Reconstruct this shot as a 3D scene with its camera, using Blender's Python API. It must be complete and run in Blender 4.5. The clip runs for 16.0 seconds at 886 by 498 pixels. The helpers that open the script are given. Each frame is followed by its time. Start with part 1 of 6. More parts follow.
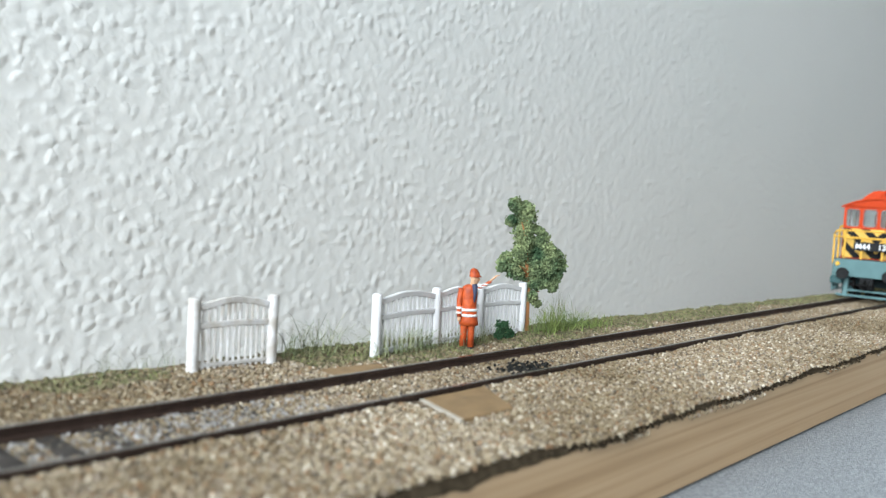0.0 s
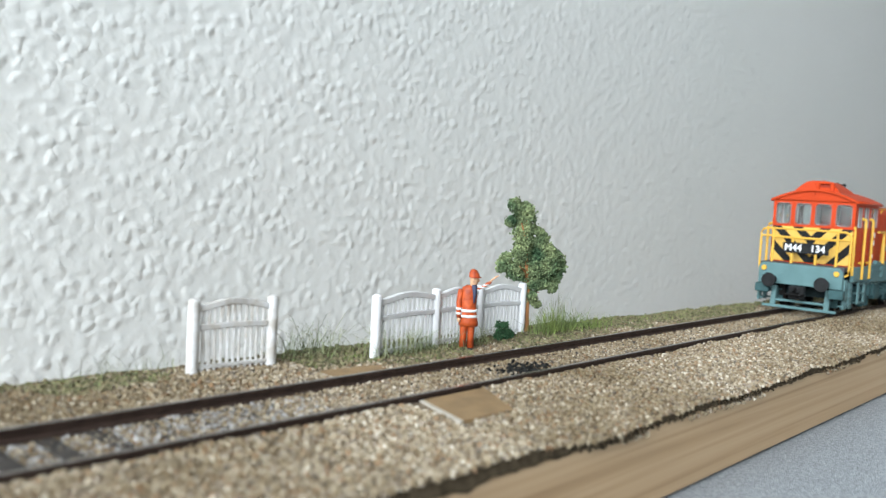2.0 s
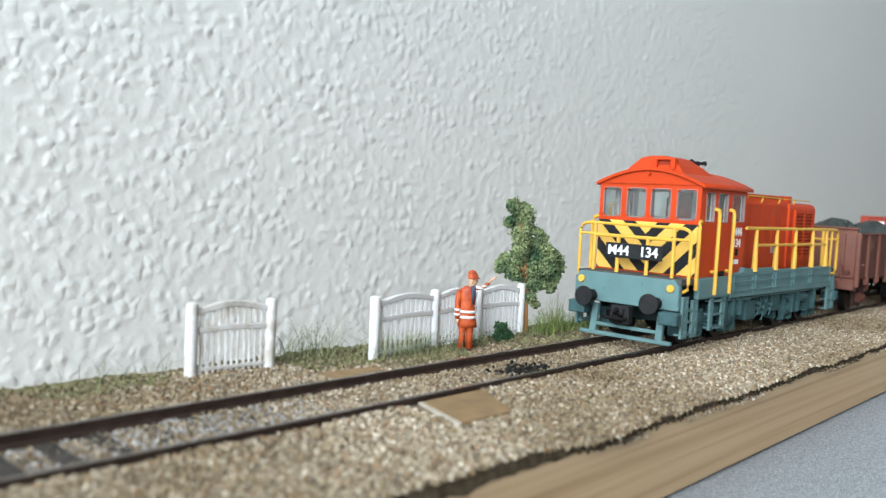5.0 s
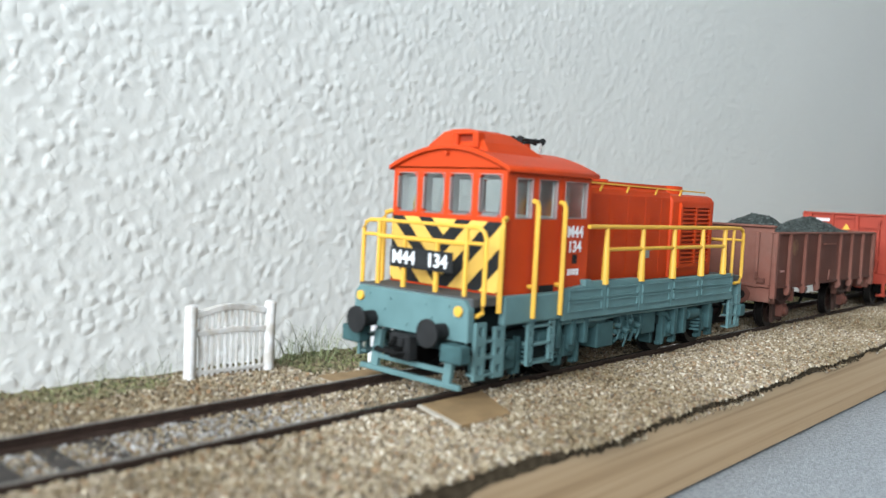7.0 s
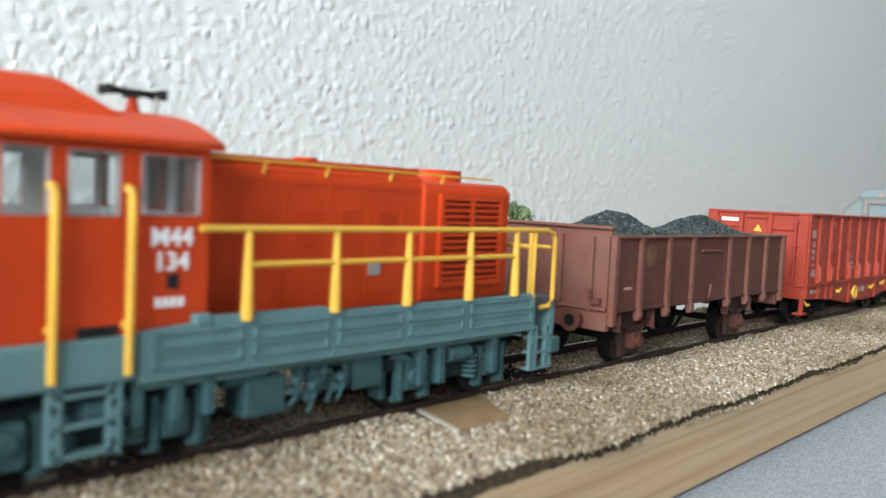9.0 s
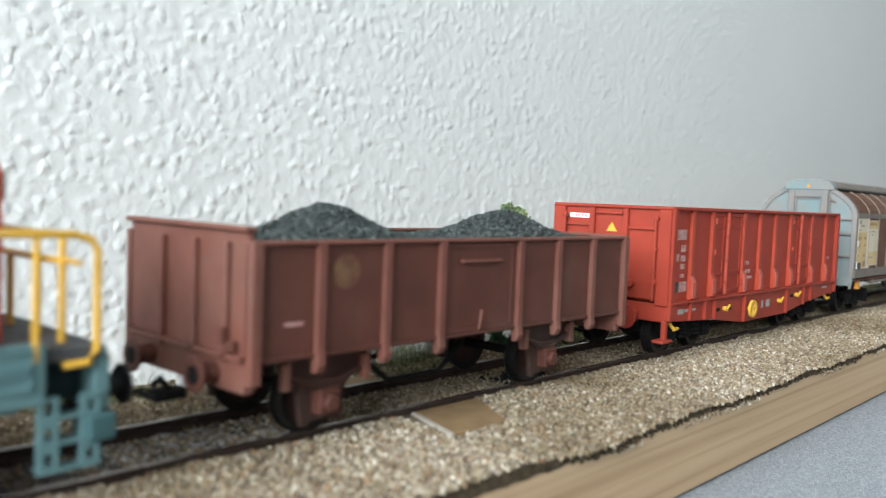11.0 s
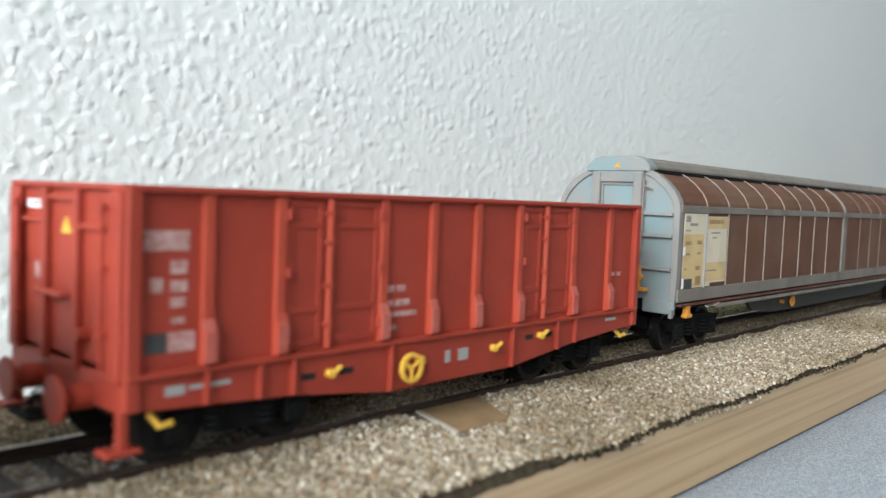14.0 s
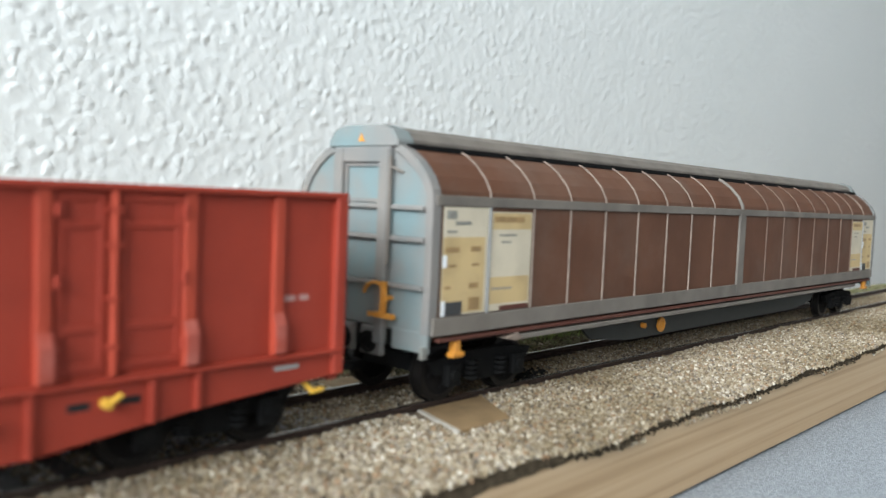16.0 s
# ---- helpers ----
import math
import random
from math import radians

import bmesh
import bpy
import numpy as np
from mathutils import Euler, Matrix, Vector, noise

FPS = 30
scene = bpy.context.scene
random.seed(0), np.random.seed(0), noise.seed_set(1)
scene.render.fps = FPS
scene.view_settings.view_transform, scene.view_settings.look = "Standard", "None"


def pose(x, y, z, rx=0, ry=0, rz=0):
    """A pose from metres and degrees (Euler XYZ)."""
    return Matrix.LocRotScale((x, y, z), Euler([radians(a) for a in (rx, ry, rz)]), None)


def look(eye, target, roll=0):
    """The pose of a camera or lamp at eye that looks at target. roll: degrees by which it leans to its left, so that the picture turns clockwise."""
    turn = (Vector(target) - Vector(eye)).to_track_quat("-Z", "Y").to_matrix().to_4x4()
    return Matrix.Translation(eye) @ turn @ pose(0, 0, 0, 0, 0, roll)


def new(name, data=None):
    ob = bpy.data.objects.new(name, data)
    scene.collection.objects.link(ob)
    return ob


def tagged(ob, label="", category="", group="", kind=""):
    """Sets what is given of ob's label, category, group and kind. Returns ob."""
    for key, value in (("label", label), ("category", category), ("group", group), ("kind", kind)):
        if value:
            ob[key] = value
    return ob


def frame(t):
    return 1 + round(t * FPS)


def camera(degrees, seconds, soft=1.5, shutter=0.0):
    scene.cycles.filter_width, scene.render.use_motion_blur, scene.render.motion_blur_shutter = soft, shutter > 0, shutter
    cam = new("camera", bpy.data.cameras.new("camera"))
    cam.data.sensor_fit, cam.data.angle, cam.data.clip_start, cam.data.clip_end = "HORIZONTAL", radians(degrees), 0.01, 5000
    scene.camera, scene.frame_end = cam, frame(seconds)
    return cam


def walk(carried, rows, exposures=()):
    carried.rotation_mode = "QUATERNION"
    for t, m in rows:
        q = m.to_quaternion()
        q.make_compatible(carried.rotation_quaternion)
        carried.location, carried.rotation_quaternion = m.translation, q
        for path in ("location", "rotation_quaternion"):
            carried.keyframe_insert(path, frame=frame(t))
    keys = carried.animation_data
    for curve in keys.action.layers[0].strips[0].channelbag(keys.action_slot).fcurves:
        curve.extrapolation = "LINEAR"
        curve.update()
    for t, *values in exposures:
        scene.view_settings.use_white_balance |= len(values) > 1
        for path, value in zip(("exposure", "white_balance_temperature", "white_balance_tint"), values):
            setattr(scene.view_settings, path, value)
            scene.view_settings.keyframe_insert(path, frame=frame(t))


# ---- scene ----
LENS = 56.01
# seconds, eye in millimetres, yaw, pitch, roll
PATH = [
    (0.0, -0.00, -104.72, 32.95, -47.302, -3.466, -3.288),
    (0.5, 0.04, -104.63, 32.98, -47.325, -3.454, -3.280),
    (1.0, 0.13, -104.62, 33.01, -47.316, -3.453, -3.262),
    (1.5, 0.10, -104.65, 33.11, -47.321, -3.476, -3.228),
    (2.0, 0.06, -104.67, 33.19, -47.328, -3.478, -3.215),
    (2.5, 0.17, -104.66, 33.21, -47.339, -3.464, -3.234),
    (3.0, 0.12, -104.70, 33.39, -47.350, -3.481, -3.221),
    (3.5, 0.11, -104.69, 33.48, -47.355, -3.493, -3.210),
    (4.0, 0.16, -104.86, 33.59, -47.346, -3.530, -3.135),
    (6.5, 0.48, -104.88, 34.22, -47.345, -3.634, -2.770),
    (7.0, 0.56, -105.06, 34.43, -47.325, -3.666, -2.738),
    (7.5, 0.81, -104.99, 34.57, -47.317, -3.686, -2.768),
    (8.0, 0.96, -104.72, 34.70, -47.352, -3.693, -2.775),
    (8.5, 0.73, -104.74, 34.87, -47.399, -3.675, -2.766),
    (9.0, 0.46, -104.92, 35.07, -47.435, -3.650, -2.796),
    (9.5, 0.59, -105.00, 35.19, -47.453, -3.599, -2.727),
    (12.0, 2.43, -105.33, 35.19, -47.392, -3.545, -2.178),
    (12.5, 1.54, -105.42, 35.17, -47.407, -3.540, -2.249),
    (13.0, 1.05, -105.35, 35.15, -47.455, -3.548, -2.323),
    (13.5, 0.42, -105.45, 35.11, -47.478, -3.540, -2.346),
    (14.0, 0.48, -105.52, 35.09, -47.431, -3.507, -2.296),
    (14.5, 0.52, -105.49, 35.19, -47.435, -3.512, -2.257),
    (15.0, 0.05, -105.72, 35.11, -47.443, -3.454, -2.222),
    (15.5, -0.59, -105.89, 35.13, -47.457, -3.444, -2.302),
    (16.0, -0.38, -105.75, 34.98, -47.475, -3.432, -2.408),
]
# seconds, millimetres that the train is ahead of its place at 7 s
RUN = [(0.0, 273.9), (0.5, 253.0), (1.0, 232.8), (1.5, 213.0), (2.0, 193.6), (2.5, 174.7), (3.0, 155.4), (3.5, 135.8), (4.0, 114.9), (6.5, 19.2), (7.0, 0.0), (7.5, -19.5), (8.0, -41.0), (8.5, -63.6), (9.0, -85.7), (9.5, -107.7), (12.0, -215.1), (12.5, -237.1), (13.0, -259.0), (13.5, -281.4), (14.0, -302.6), (14.5, -323.5), (15.0, -343.7), (15.5, -364.1), (16.0, -385.5)]
EXPO, WATTS = 0.0, 124.0
LUMP, LUMP_HEIGHT = 82.0, 0.00045
STONES = 115000
# plan positions: fence posts in metres, the others in millimetres
FENCE_A = [(0.0794, 0.0273), (0.0955, 0.0262)]
FENCE_B = [(0.1177, 0.0206), (0.1390, 0.0237), (0.1557, 0.0248), (0.1727, 0.0247)]
TREE, BUSH, MAN = (174.6, 24.4), (160.0, 20.3), (144.3, 18.5)
cam = camera(LENS, 16.0, soft=1.3, shutter=0.4)
cam.data.dof.use_dof, cam.data.dof.focus_distance, cam.data.dof.aperture_fstop = True, 0.215, 24.0
walk(cam, [(t, pose(x / 1000, y / 1000, z / 1000, 90 + p, r, a)) for t, x, y, z, a, p, r in PATH], [(0, EXPO - 0.06), (4, EXPO - 0.06), (6.5, EXPO), (8, EXPO + 0.06), (9.5, EXPO + 0.1), (12, EXPO + 0.1), (16, EXPO + 0.1)])

# world and light: one large window in the left wall of the room
world = bpy.data.worlds.new("sky")
scene.world = world
world.use_nodes = True
wn = world.node_tree.nodes
sky = wn.new("ShaderNodeTexSky")
sky.sky_type, sky.sun_disc = "NISHITA", False
sky.sun_elevation, sky.sun_rotation = radians(35), radians(200)
wn["Background"].inputs["Strength"].default_value = 0.1
world.node_tree.links.new(sky.outputs[0], wn["Background"].inputs[0])


def lamp(name, watts, size_x, size_y, m, colour):
    data = bpy.data.lights.new(name, "AREA")
    data.shape, data.size, data.size_y, data.energy, data.color = "RECTANGLE", size_x, size_y, watts, colour
    ob = new(name, data)
    ob.matrix_world = m
    return ob


lamp("window_light", WATTS, 1.55, 1.4, look((-1.88, -0.65, 0.98), (0.0, -0.65, 0.98)), (0.91, 0.98, 1.03))


# ---- materials ----
def mat(name, base, rough=0.6, metal=0.0, vary=0.15, scale=300.0, bump=0.1, bump_scale=1500.0, other=None, per_piece=0.0, spec=0.32, dirt=0.0):
    m = bpy.data.materials.new(name)
    m.use_nodes = True
    nt = m.node_tree
    N, L = nt.nodes, nt.links
    b = N["Principled BSDF"]
    b.inputs["Roughness"].default_value, b.inputs["Metallic"].default_value = rough, metal
    b.inputs["Specular IOR Level"].default_value = spec
    co = N.new("ShaderNodeTexCoord")
    n1 = N.new("ShaderNodeTexNoise")
    n1.inputs["Scale"].default_value, n1.inputs["Detail"].default_value = scale, 6
    L.new(co.outputs["Object"], n1.inputs["Vector"])
    ramp = N.new("ShaderNodeValToRGB")
    second = other or tuple(c * (1 - vary) for c in base)
    ramp.color_ramp.elements[0].color, ramp.color_ramp.elements[1].color = (*second, 1), (*base, 1)
    ramp.color_ramp.elements[0].position, ramp.color_ramp.elements[1].position = 0.35, 0.62
    L.new(n1.outputs["Fac"], ramp.inputs["Fac"])
    col = ramp.outputs["Color"]
    if dirt:
        n3 = N.new("ShaderNodeTexNoise")
        n3.inputs["Scale"].default_value, n3.inputs["Detail"].default_value, n3.inputs["Roughness"].default_value = scale * 0.3, 8, 0.7
        L.new(co.outputs["Object"], n3.inputs["Vector"])
        r3 = N.new("ShaderNodeMapRange")
        r3.inputs["From Min"].default_value, r3.inputs["From Max"].default_value = 0.48, 0.7
        r3.inputs["To Max"].default_value = dirt
        L.new(n3.outputs["Fac"], r3.inputs["Value"])
        mx = N.new("ShaderNodeMix")
        mx.data_type = "RGBA"
        mx.inputs["B"].default_value = (0.2, 0.17, 0.14, 1)
        L.new(r3.outputs["Result"], mx.inputs["Factor"])
        L.new(col, mx.inputs["A"])
        col = mx.outputs["Result"]
    if per_piece:
        geo = N.new("ShaderNodeNewGeometry")
        hsv = N.new("ShaderNodeHueSaturation")
        mr = N.new("ShaderNodeMapRange")
        mr.inputs["To Min"].default_value, mr.inputs["To Max"].default_value = 1 - per_piece, 1 + per_piece
        L.new(geo.outputs["Random Per Island"], mr.inputs["Value"])
        L.new(mr.outputs["Result"], hsv.inputs["Value"])
        L.new(col, hsv.inputs["Color"])
        col = hsv.outputs["Color"]
    L.new(col, b.inputs["Base Color"])
    n2 = N.new("ShaderNodeTexNoise")
    n2.inputs["Scale"].default_value, n2.inputs["Detail"].default_value = bump_scale, 4
    L.new(co.outputs["Object"], n2.inputs["Vector"])
    bp = N.new("ShaderNodeBump")
    bp.inputs["Strength"].default_value, bp.inputs["Distance"].default_value = bump, 0.0003
    L.new(n2.outputs["Fac"], bp.inputs["Height"])
    L.new(bp.outputs["Normal"], b.inputs["Normal"])
    return m


def glass_mat(name, tint):
    m = bpy.data.materials.new(name)
    m.use_nodes = True
    nt = m.node_tree
    N, L = nt.nodes, nt.links
    tr, gl, mix = N.new("ShaderNodeBsdfTransparent"), N.new("ShaderNodeBsdfGlossy"), N.new("ShaderNodeMixShader")
    tr.inputs["Color"].default_value = (*tint, 1)
    gl.inputs["Roughness"].default_value = 0.08
    mix.inputs["Fac"].default_value = 0.09
    L.new(tr.outputs[0], mix.inputs[1])
    L.new(gl.outputs[0], mix.inputs[2])
    L.new(mix.outputs[0], N["Material Output"].inputs["Surface"])
    return m


def plaster_mat():
    """White coarse woodchip paper: soft lumps of two sizes."""
    m = bpy.data.materials.new("woodchip_plaster")
    m.use_nodes = True
    nt = m.node_tree
    N, L = nt.nodes, nt.links
    b = N["Principled BSDF"]
    b.inputs["Roughness"].default_value = 0.75
    co = N.new("ShaderNodeTexCoord")
    stretch = N.new("ShaderNodeMapping")
    stretch.inputs["Rotation"].default_value = (radians(90), 0, 0)
    stretch.inputs["Scale"].default_value = (1.0, 1.0, 1.0)
    L.new(co.outputs["Object"], stretch.inputs["Vector"])

    def tex(kind, scale, **more):
        n = N.new(kind)
        n.inputs["Scale"].default_value = scale
        for k, v in more.items():
            n.inputs[k].default_value = v
        L.new(stretch.outputs[0], n.inputs["Vector"])
        return n

    def remap(sock, a, c, lo=0.0, hi=1.0):
        r = N.new("ShaderNodeMapRange")
        r.interpolation_type = "SMOOTHSTEP"
        for k, v in (("From Min", a), ("From Max", c), ("To Min", lo), ("To Max", hi)):
            r.inputs[k].default_value = v
        L.new(sock, r.inputs["Value"])
        return r.outputs["Result"]

    def add(a, c, op="ADD"):
        n = N.new("ShaderNodeMath")
        n.operation = op
        L.new(a, n.inputs[0])
        L.new(c, n.inputs[1])
        return n.outputs[0]

    def lumps(scale, low, high, hi):
        n = tex("ShaderNodeTexNoise", scale, Detail=0.9, Roughness=0.4)
        return remap(n.outputs["Fac"], low, high, 0.0, hi)

    bend = tex("ShaderNodeTexNoise", LUMP * 1.6, Detail=1.0)
    shift = N.new("ShaderNodeMix")
    shift.data_type, shift.blend_type = "RGBA", "ADD"
    shift.inputs["Factor"].default_value = 0.0065
    L.new(stretch.outputs[0], shift.inputs["A"])
    L.new(bend.outputs["Color"], shift.inputs["B"])

    def domes(scale, hi):
        n = N.new("ShaderNodeTexVoronoi")
        n.feature, n.voronoi_dimensions = "F1", "2D"
        n.inputs["Scale"].default_value = scale
        L.new(shift.outputs["Result"], n.inputs["Vector"])
        split = N.new("ShaderNodeSeparateColor")
        L.new(n.outputs["Color"], split.inputs["Color"])
        return add(remap(n.outputs["Distance"], 0.6, 0.0, 0.0, hi), split.outputs["Red"], "MULTIPLY")

    big = add(domes(LUMP * 1.6, 1.5), lumps(LUMP * 1.5, 0.42, 0.8, 0.7))
    small = lumps(LUMP * 3.4, 0.45, 0.8, 0.3)
    grain = remap(tex("ShaderNodeTexNoise", LUMP * 6, Detail=3.0).outputs["Fac"], 0.3, 0.7, 0, 0.05)
    h = add(add(big, small), grain)
    bp = N.new("ShaderNodeBump")
    bp.inputs["Strength"].default_value, bp.inputs["Distance"].default_value = 1.0, LUMP_HEIGHT
    L.new(h, bp.inputs["Height"])
    L.new(bp.outputs["Normal"], b.inputs["Normal"])
    stain = tex("ShaderNodeTexNoise", 6.0, Detail=4.0)
    ramp = N.new("ShaderNodeValToRGB")
    ramp.color_ramp.elements[0].color, ramp.color_ramp.elements[1].color = (0.74, 0.77, 0.76, 1), (0.8, 0.82, 0.81, 1)
    L.new(stain.outputs["Fac"], ramp.inputs["Fac"])
    L.new(ramp.outputs["Color"], b.inputs["Base Color"])
    return m


def wood_mat():
    m = mat("pine", (0.62, 0.43, 0.23), 0.55, bump=0.05)
    nt = m.node_tree
    N, L = nt.nodes, nt.links
    co, mp, w = N.new("ShaderNodeTexCoord"), N.new("ShaderNodeMapping"), N.new("ShaderNodeTexNoise")
    mp.inputs["Scale"].default_value = (4, 260, 420)
    w.inputs["Scale"].default_value, w.inputs["Detail"].default_value, w.inputs["Distortion"].default_value = 1.0, 7, 0.5
    w.inputs["Roughness"].default_value = 0.62
    ramp = N.new("ShaderNodeValToRGB")
    e = ramp.color_ramp.elements
    e[0].color, e[0].position, e[1].color, e[1].position = (0.31, 0.20, 0.108, 1), 0.33, (0.44, 0.305, 0.178, 1), 0.5
    el = e.new(0.64)
    el.color = (0.50, 0.36, 0.22, 1)
    el = e.new(0.43)
    el.color = (0.405, 0.275, 0.155, 1)
    L.new(co.outputs["Object"], mp.inputs["Vector"])
    L.new(mp.outputs[0], w.inputs["Vector"])
    L.new(w.outputs["Fac"], ramp.inputs["Fac"])
    L.new(ramp.outputs["Color"], N["Principled BSDF"].inputs["Base Color"])
    return m


def gravel_mat():
    """Each stone its own colour: sand, cream, grey, rust, brown."""
    m = bpy.data.materials.new("gravel")
    m.use_nodes = True
    nt = m.node_tree
    N, L = nt.nodes, nt.links
    geo, ramp = N.new("ShaderNodeNewGeometry"), N.new("ShaderNodeValToRGB")
    ramp.color_ramp.interpolation = "CONSTANT"
    e = ramp.color_ramp.elements
    shades = [(0.0, (0.155, 0.122, 0.084)), (0.14, (0.235, 0.190, 0.128)), (0.34, (0.305, 0.262, 0.190)), (0.56, (0.365, 0.325, 0.255)), (0.7, (0.27, 0.235, 0.195)), (0.8, (0.52, 0.49, 0.42)), (0.87, (0.250, 0.165, 0.102)), (0.94, (0.130, 0.114, 0.096))]
    for i, (p, c) in enumerate(shades):
        el = e[i] if i < 2 else e.new(p)
        el.position, el.color = p, (*c, 1)
    L.new(geo.outputs["Random Per Island"], ramp.inputs["Fac"])
    co, st, tone = N.new("ShaderNodeTexCoord"), N.new("ShaderNodeTexNoise"), N.new("ShaderNodeValToRGB")
    st.inputs["Scale"].default_value, st.inputs["Detail"].default_value, st.inputs["Roughness"].default_value = 16.0, 6, 0.62
    t = tone.color_ramp.elements
    t[0].color, t[0].position, t[1].color, t[1].position = (0.64, 0.58, 0.48, 1), 0.34, (1.08, 1.04, 1.0, 1), 0.64
    mul = N.new("ShaderNodeMix")
    mul.data_type, mul.blend_type = "RGBA", "MULTIPLY"
    mul.inputs["Factor"].default_value = 1.0
    L.new(co.outputs["Object"], st.inputs["Vector"])
    L.new(st.outputs["Fac"], tone.inputs["Fac"])
    L.new(ramp.outputs["Color"], mul.inputs["A"])
    L.new(tone.outputs["Color"], mul.inputs["B"])
    L.new(mul.outputs["Result"], N["Principled BSDF"].inputs["Base Color"])
    N["Principled BSDF"].inputs["Roughness"].default_value = 0.9
    N["Principled BSDF"].inputs["Specular IOR Level"].default_value = 0.15
    return m


PLASTER, PINE, GRAVEL = plaster_mat(), wood_mat(), gravel_mat()
BED = mat("ballast_glue", (0.221, 0.169, 0.117), 0.9, vary=0.4, scale=900, bump=0.6, bump_scale=1800)
PALE_STONE = mat("glue_coated_stone", (0.34, 0.335, 0.33), 0.6, other=(0.19, 0.18, 0.17), scale=300, per_piece=0.35)
# Glue edge of the ballast, dark with the overhang's shade in its colour.
GLUE_SHADE = mat("shaded_glue", (0.060, 0.046, 0.030), 0.9, spec=0.05, vary=0.5, scale=700, bump=0.6)
CLOTH = mat("grey_cloth", (0.338, 0.362, 0.388), 0.95, vary=0.16, scale=1500, bump=0.8, bump_scale=2200, other=(0.21, 0.228, 0.245))
PAINT_WALL = mat("room_paint", (0.420, 0.420, 0.408), 0.8, vary=0.04, scale=3)
FLOOR_WOOD = mat("floor_boards", (0.32, 0.22, 0.14), 0.5, scale=8)
RAIL_RUST = mat("rail_brown", (0.044, 0.027, 0.021), 0.6, vary=0.35, scale=500, bump=0.2)
RAIL_TOP = mat("rail_steel", (0.22, 0.19, 0.165), 0.26, metal=0.8, vary=0.3, scale=400)
TIE = mat("sleeper_plastic", (0.045, 0.038, 0.034), 0.7, vary=0.4)
CARD = mat("crossing_board", (0.260, 0.170, 0.085), 0.75, vary=0.2, scale=250, bump=0.3)
CARD_EDGE = mat("cut_card_edge", (0.432, 0.396, 0.336), 0.85, vary=0.2)
GRASS = mat("static_grass", (0.21, 0.27, 0.075), 0.8, other=(0.12, 0.165, 0.06), scale=200, per_piece=0.45)
GRASS_PALE = mat("dry_grass", (0.28, 0.30, 0.17), 0.8, other=(0.15, 0.20, 0.09), scale=200, per_piece=0.35)
WIRY = mat("wiry_grass", (0.10, 0.105, 0.055), 0.8, other=(0.055, 0.075, 0.035), scale=200, per_piece=0.4)
MOSS = mat("moss_scatter", (0.131, 0.131, 0.062), 0.9, other=(0.15, 0.12, 0.075), scale=500, per_piece=0.5, bump=0.4)
LEAF = mat("foam_leaf", (0.195, 0.235, 0.115), 0.9, other=(0.048, 0.092, 0.048), scale=170, per_piece=0.6, spec=0.1)
LEAF_DARK = mat("dark_foam_leaf", (0.035, 0.095, 0.042), 0.85, per_piece=0.5)
BARK = mat("trunk_plastic", (0.36, 0.16, 0.06), 0.6, vary=0.3)
FENCE = mat("white_plastic", (0.68, 0.685, 0.70), 0.45, vary=0.05, scale=400, bump=0.05)
FENCE_WORN = mat("worn_white_plastic", (0.66, 0.665, 0.67), 0.5, other=(0.50, 0.47, 0.43), scale=420, bump=0.15, bump_scale=900, dirt=0.55)
RED = mat("orange_red_paint", (0.48, 0.048, 0.010), 0.42, spec=0.14, vary=0.10, scale=150, bump=0.03)
TEAL = mat("blue_grey_paint", (0.108, 0.198, 0.205), 0.5, spec=0.18, vary=0.12, scale=200, bump=0.04)
# Blue-grey of the running gear, darkened for the shade below the deck.
TEAL_SHADED = mat("shaded_bogie_blue_grey", (0.046, 0.100, 0.106), 0.6, spec=0.15, vary=0.25, scale=300, bump=0.08)
YELLOW = mat("yellow_paint", (0.66, 0.38, 0.052), 0.4, vary=0.08, scale=200, bump=0.03)
STRIPE = mat("stripe_yellow", (0.76, 0.47, 0.10), 0.45, vary=0.08)
BLACK = mat("black_plastic", (0.022, 0.023, 0.024), 0.75, spec=0.12, vary=0.3)
FADED = mat("faded_print", (0.44, 0.29, 0.27), 0.6, other=(0.30, 0.12, 0.10), scale=900)
TRUSS = mat("dark_truss_paint", (0.028, 0.03, 0.028), 0.6)
# Hood red at half brightness: shade in the louvre and vent recesses.
RECESS_SHADE = mat("recess_shade_red", (0.25, 0.024, 0.006), 0.7)
# Near-black blue-grey: deep shade between the bogie parts, put into the colour.
UNDER_SHADE = mat("deep_shade_blue_grey", (0.018, 0.030, 0.032), 0.7, spec=0.1, vary=0.3)
WHITE_INK = mat("white_print", (0.760, 0.779, 0.798), 0.5, vary=0.05)
FRAME_GREY = mat("window_rubber", (0.300, 0.300, 0.290), 0.5, vary=0.1)
WINDOW_FRAME = mat("window_surround", (0.28, 0.20, 0.19), 0.5, vary=0.1)
LINING = mat("cab_lining_grey", (0.60, 0.62, 0.62), 0.6, vary=0.1)
DECK = mat("deck_grey", (0.070, 0.073, 0.077), 0.75, vary=0.3)
GLASS = glass_mat("clear_glazing", (0.9, 0.93, 0.93))
BROWN = mat("oxide_brown_paint", (0.104, 0.038, 0.027), 0.62, spec=0.2, vary=0.2, scale=120, bump=0.06, dirt=0.1)
BROWN_MID = mat("axle_box_brown", (0.105, 0.038, 0.027), 0.6, spec=0.25, vary=0.3, scale=260)
BROWN_DARK = mat("dark_oxide_brown", (0.045, 0.017, 0.012), 0.7, vary=0.3, scale=200, dirt=0.15)
BROWN_LIGHT = mat("light_oxide_brown", (0.155, 0.056, 0.039), 0.65, vary=0.2, scale=160, dirt=0.2)
COAL = mat("coal", (0.036, 0.045, 0.043), 0.55, vary=0.5, scale=900, bump=0.8, bump_scale=1200)
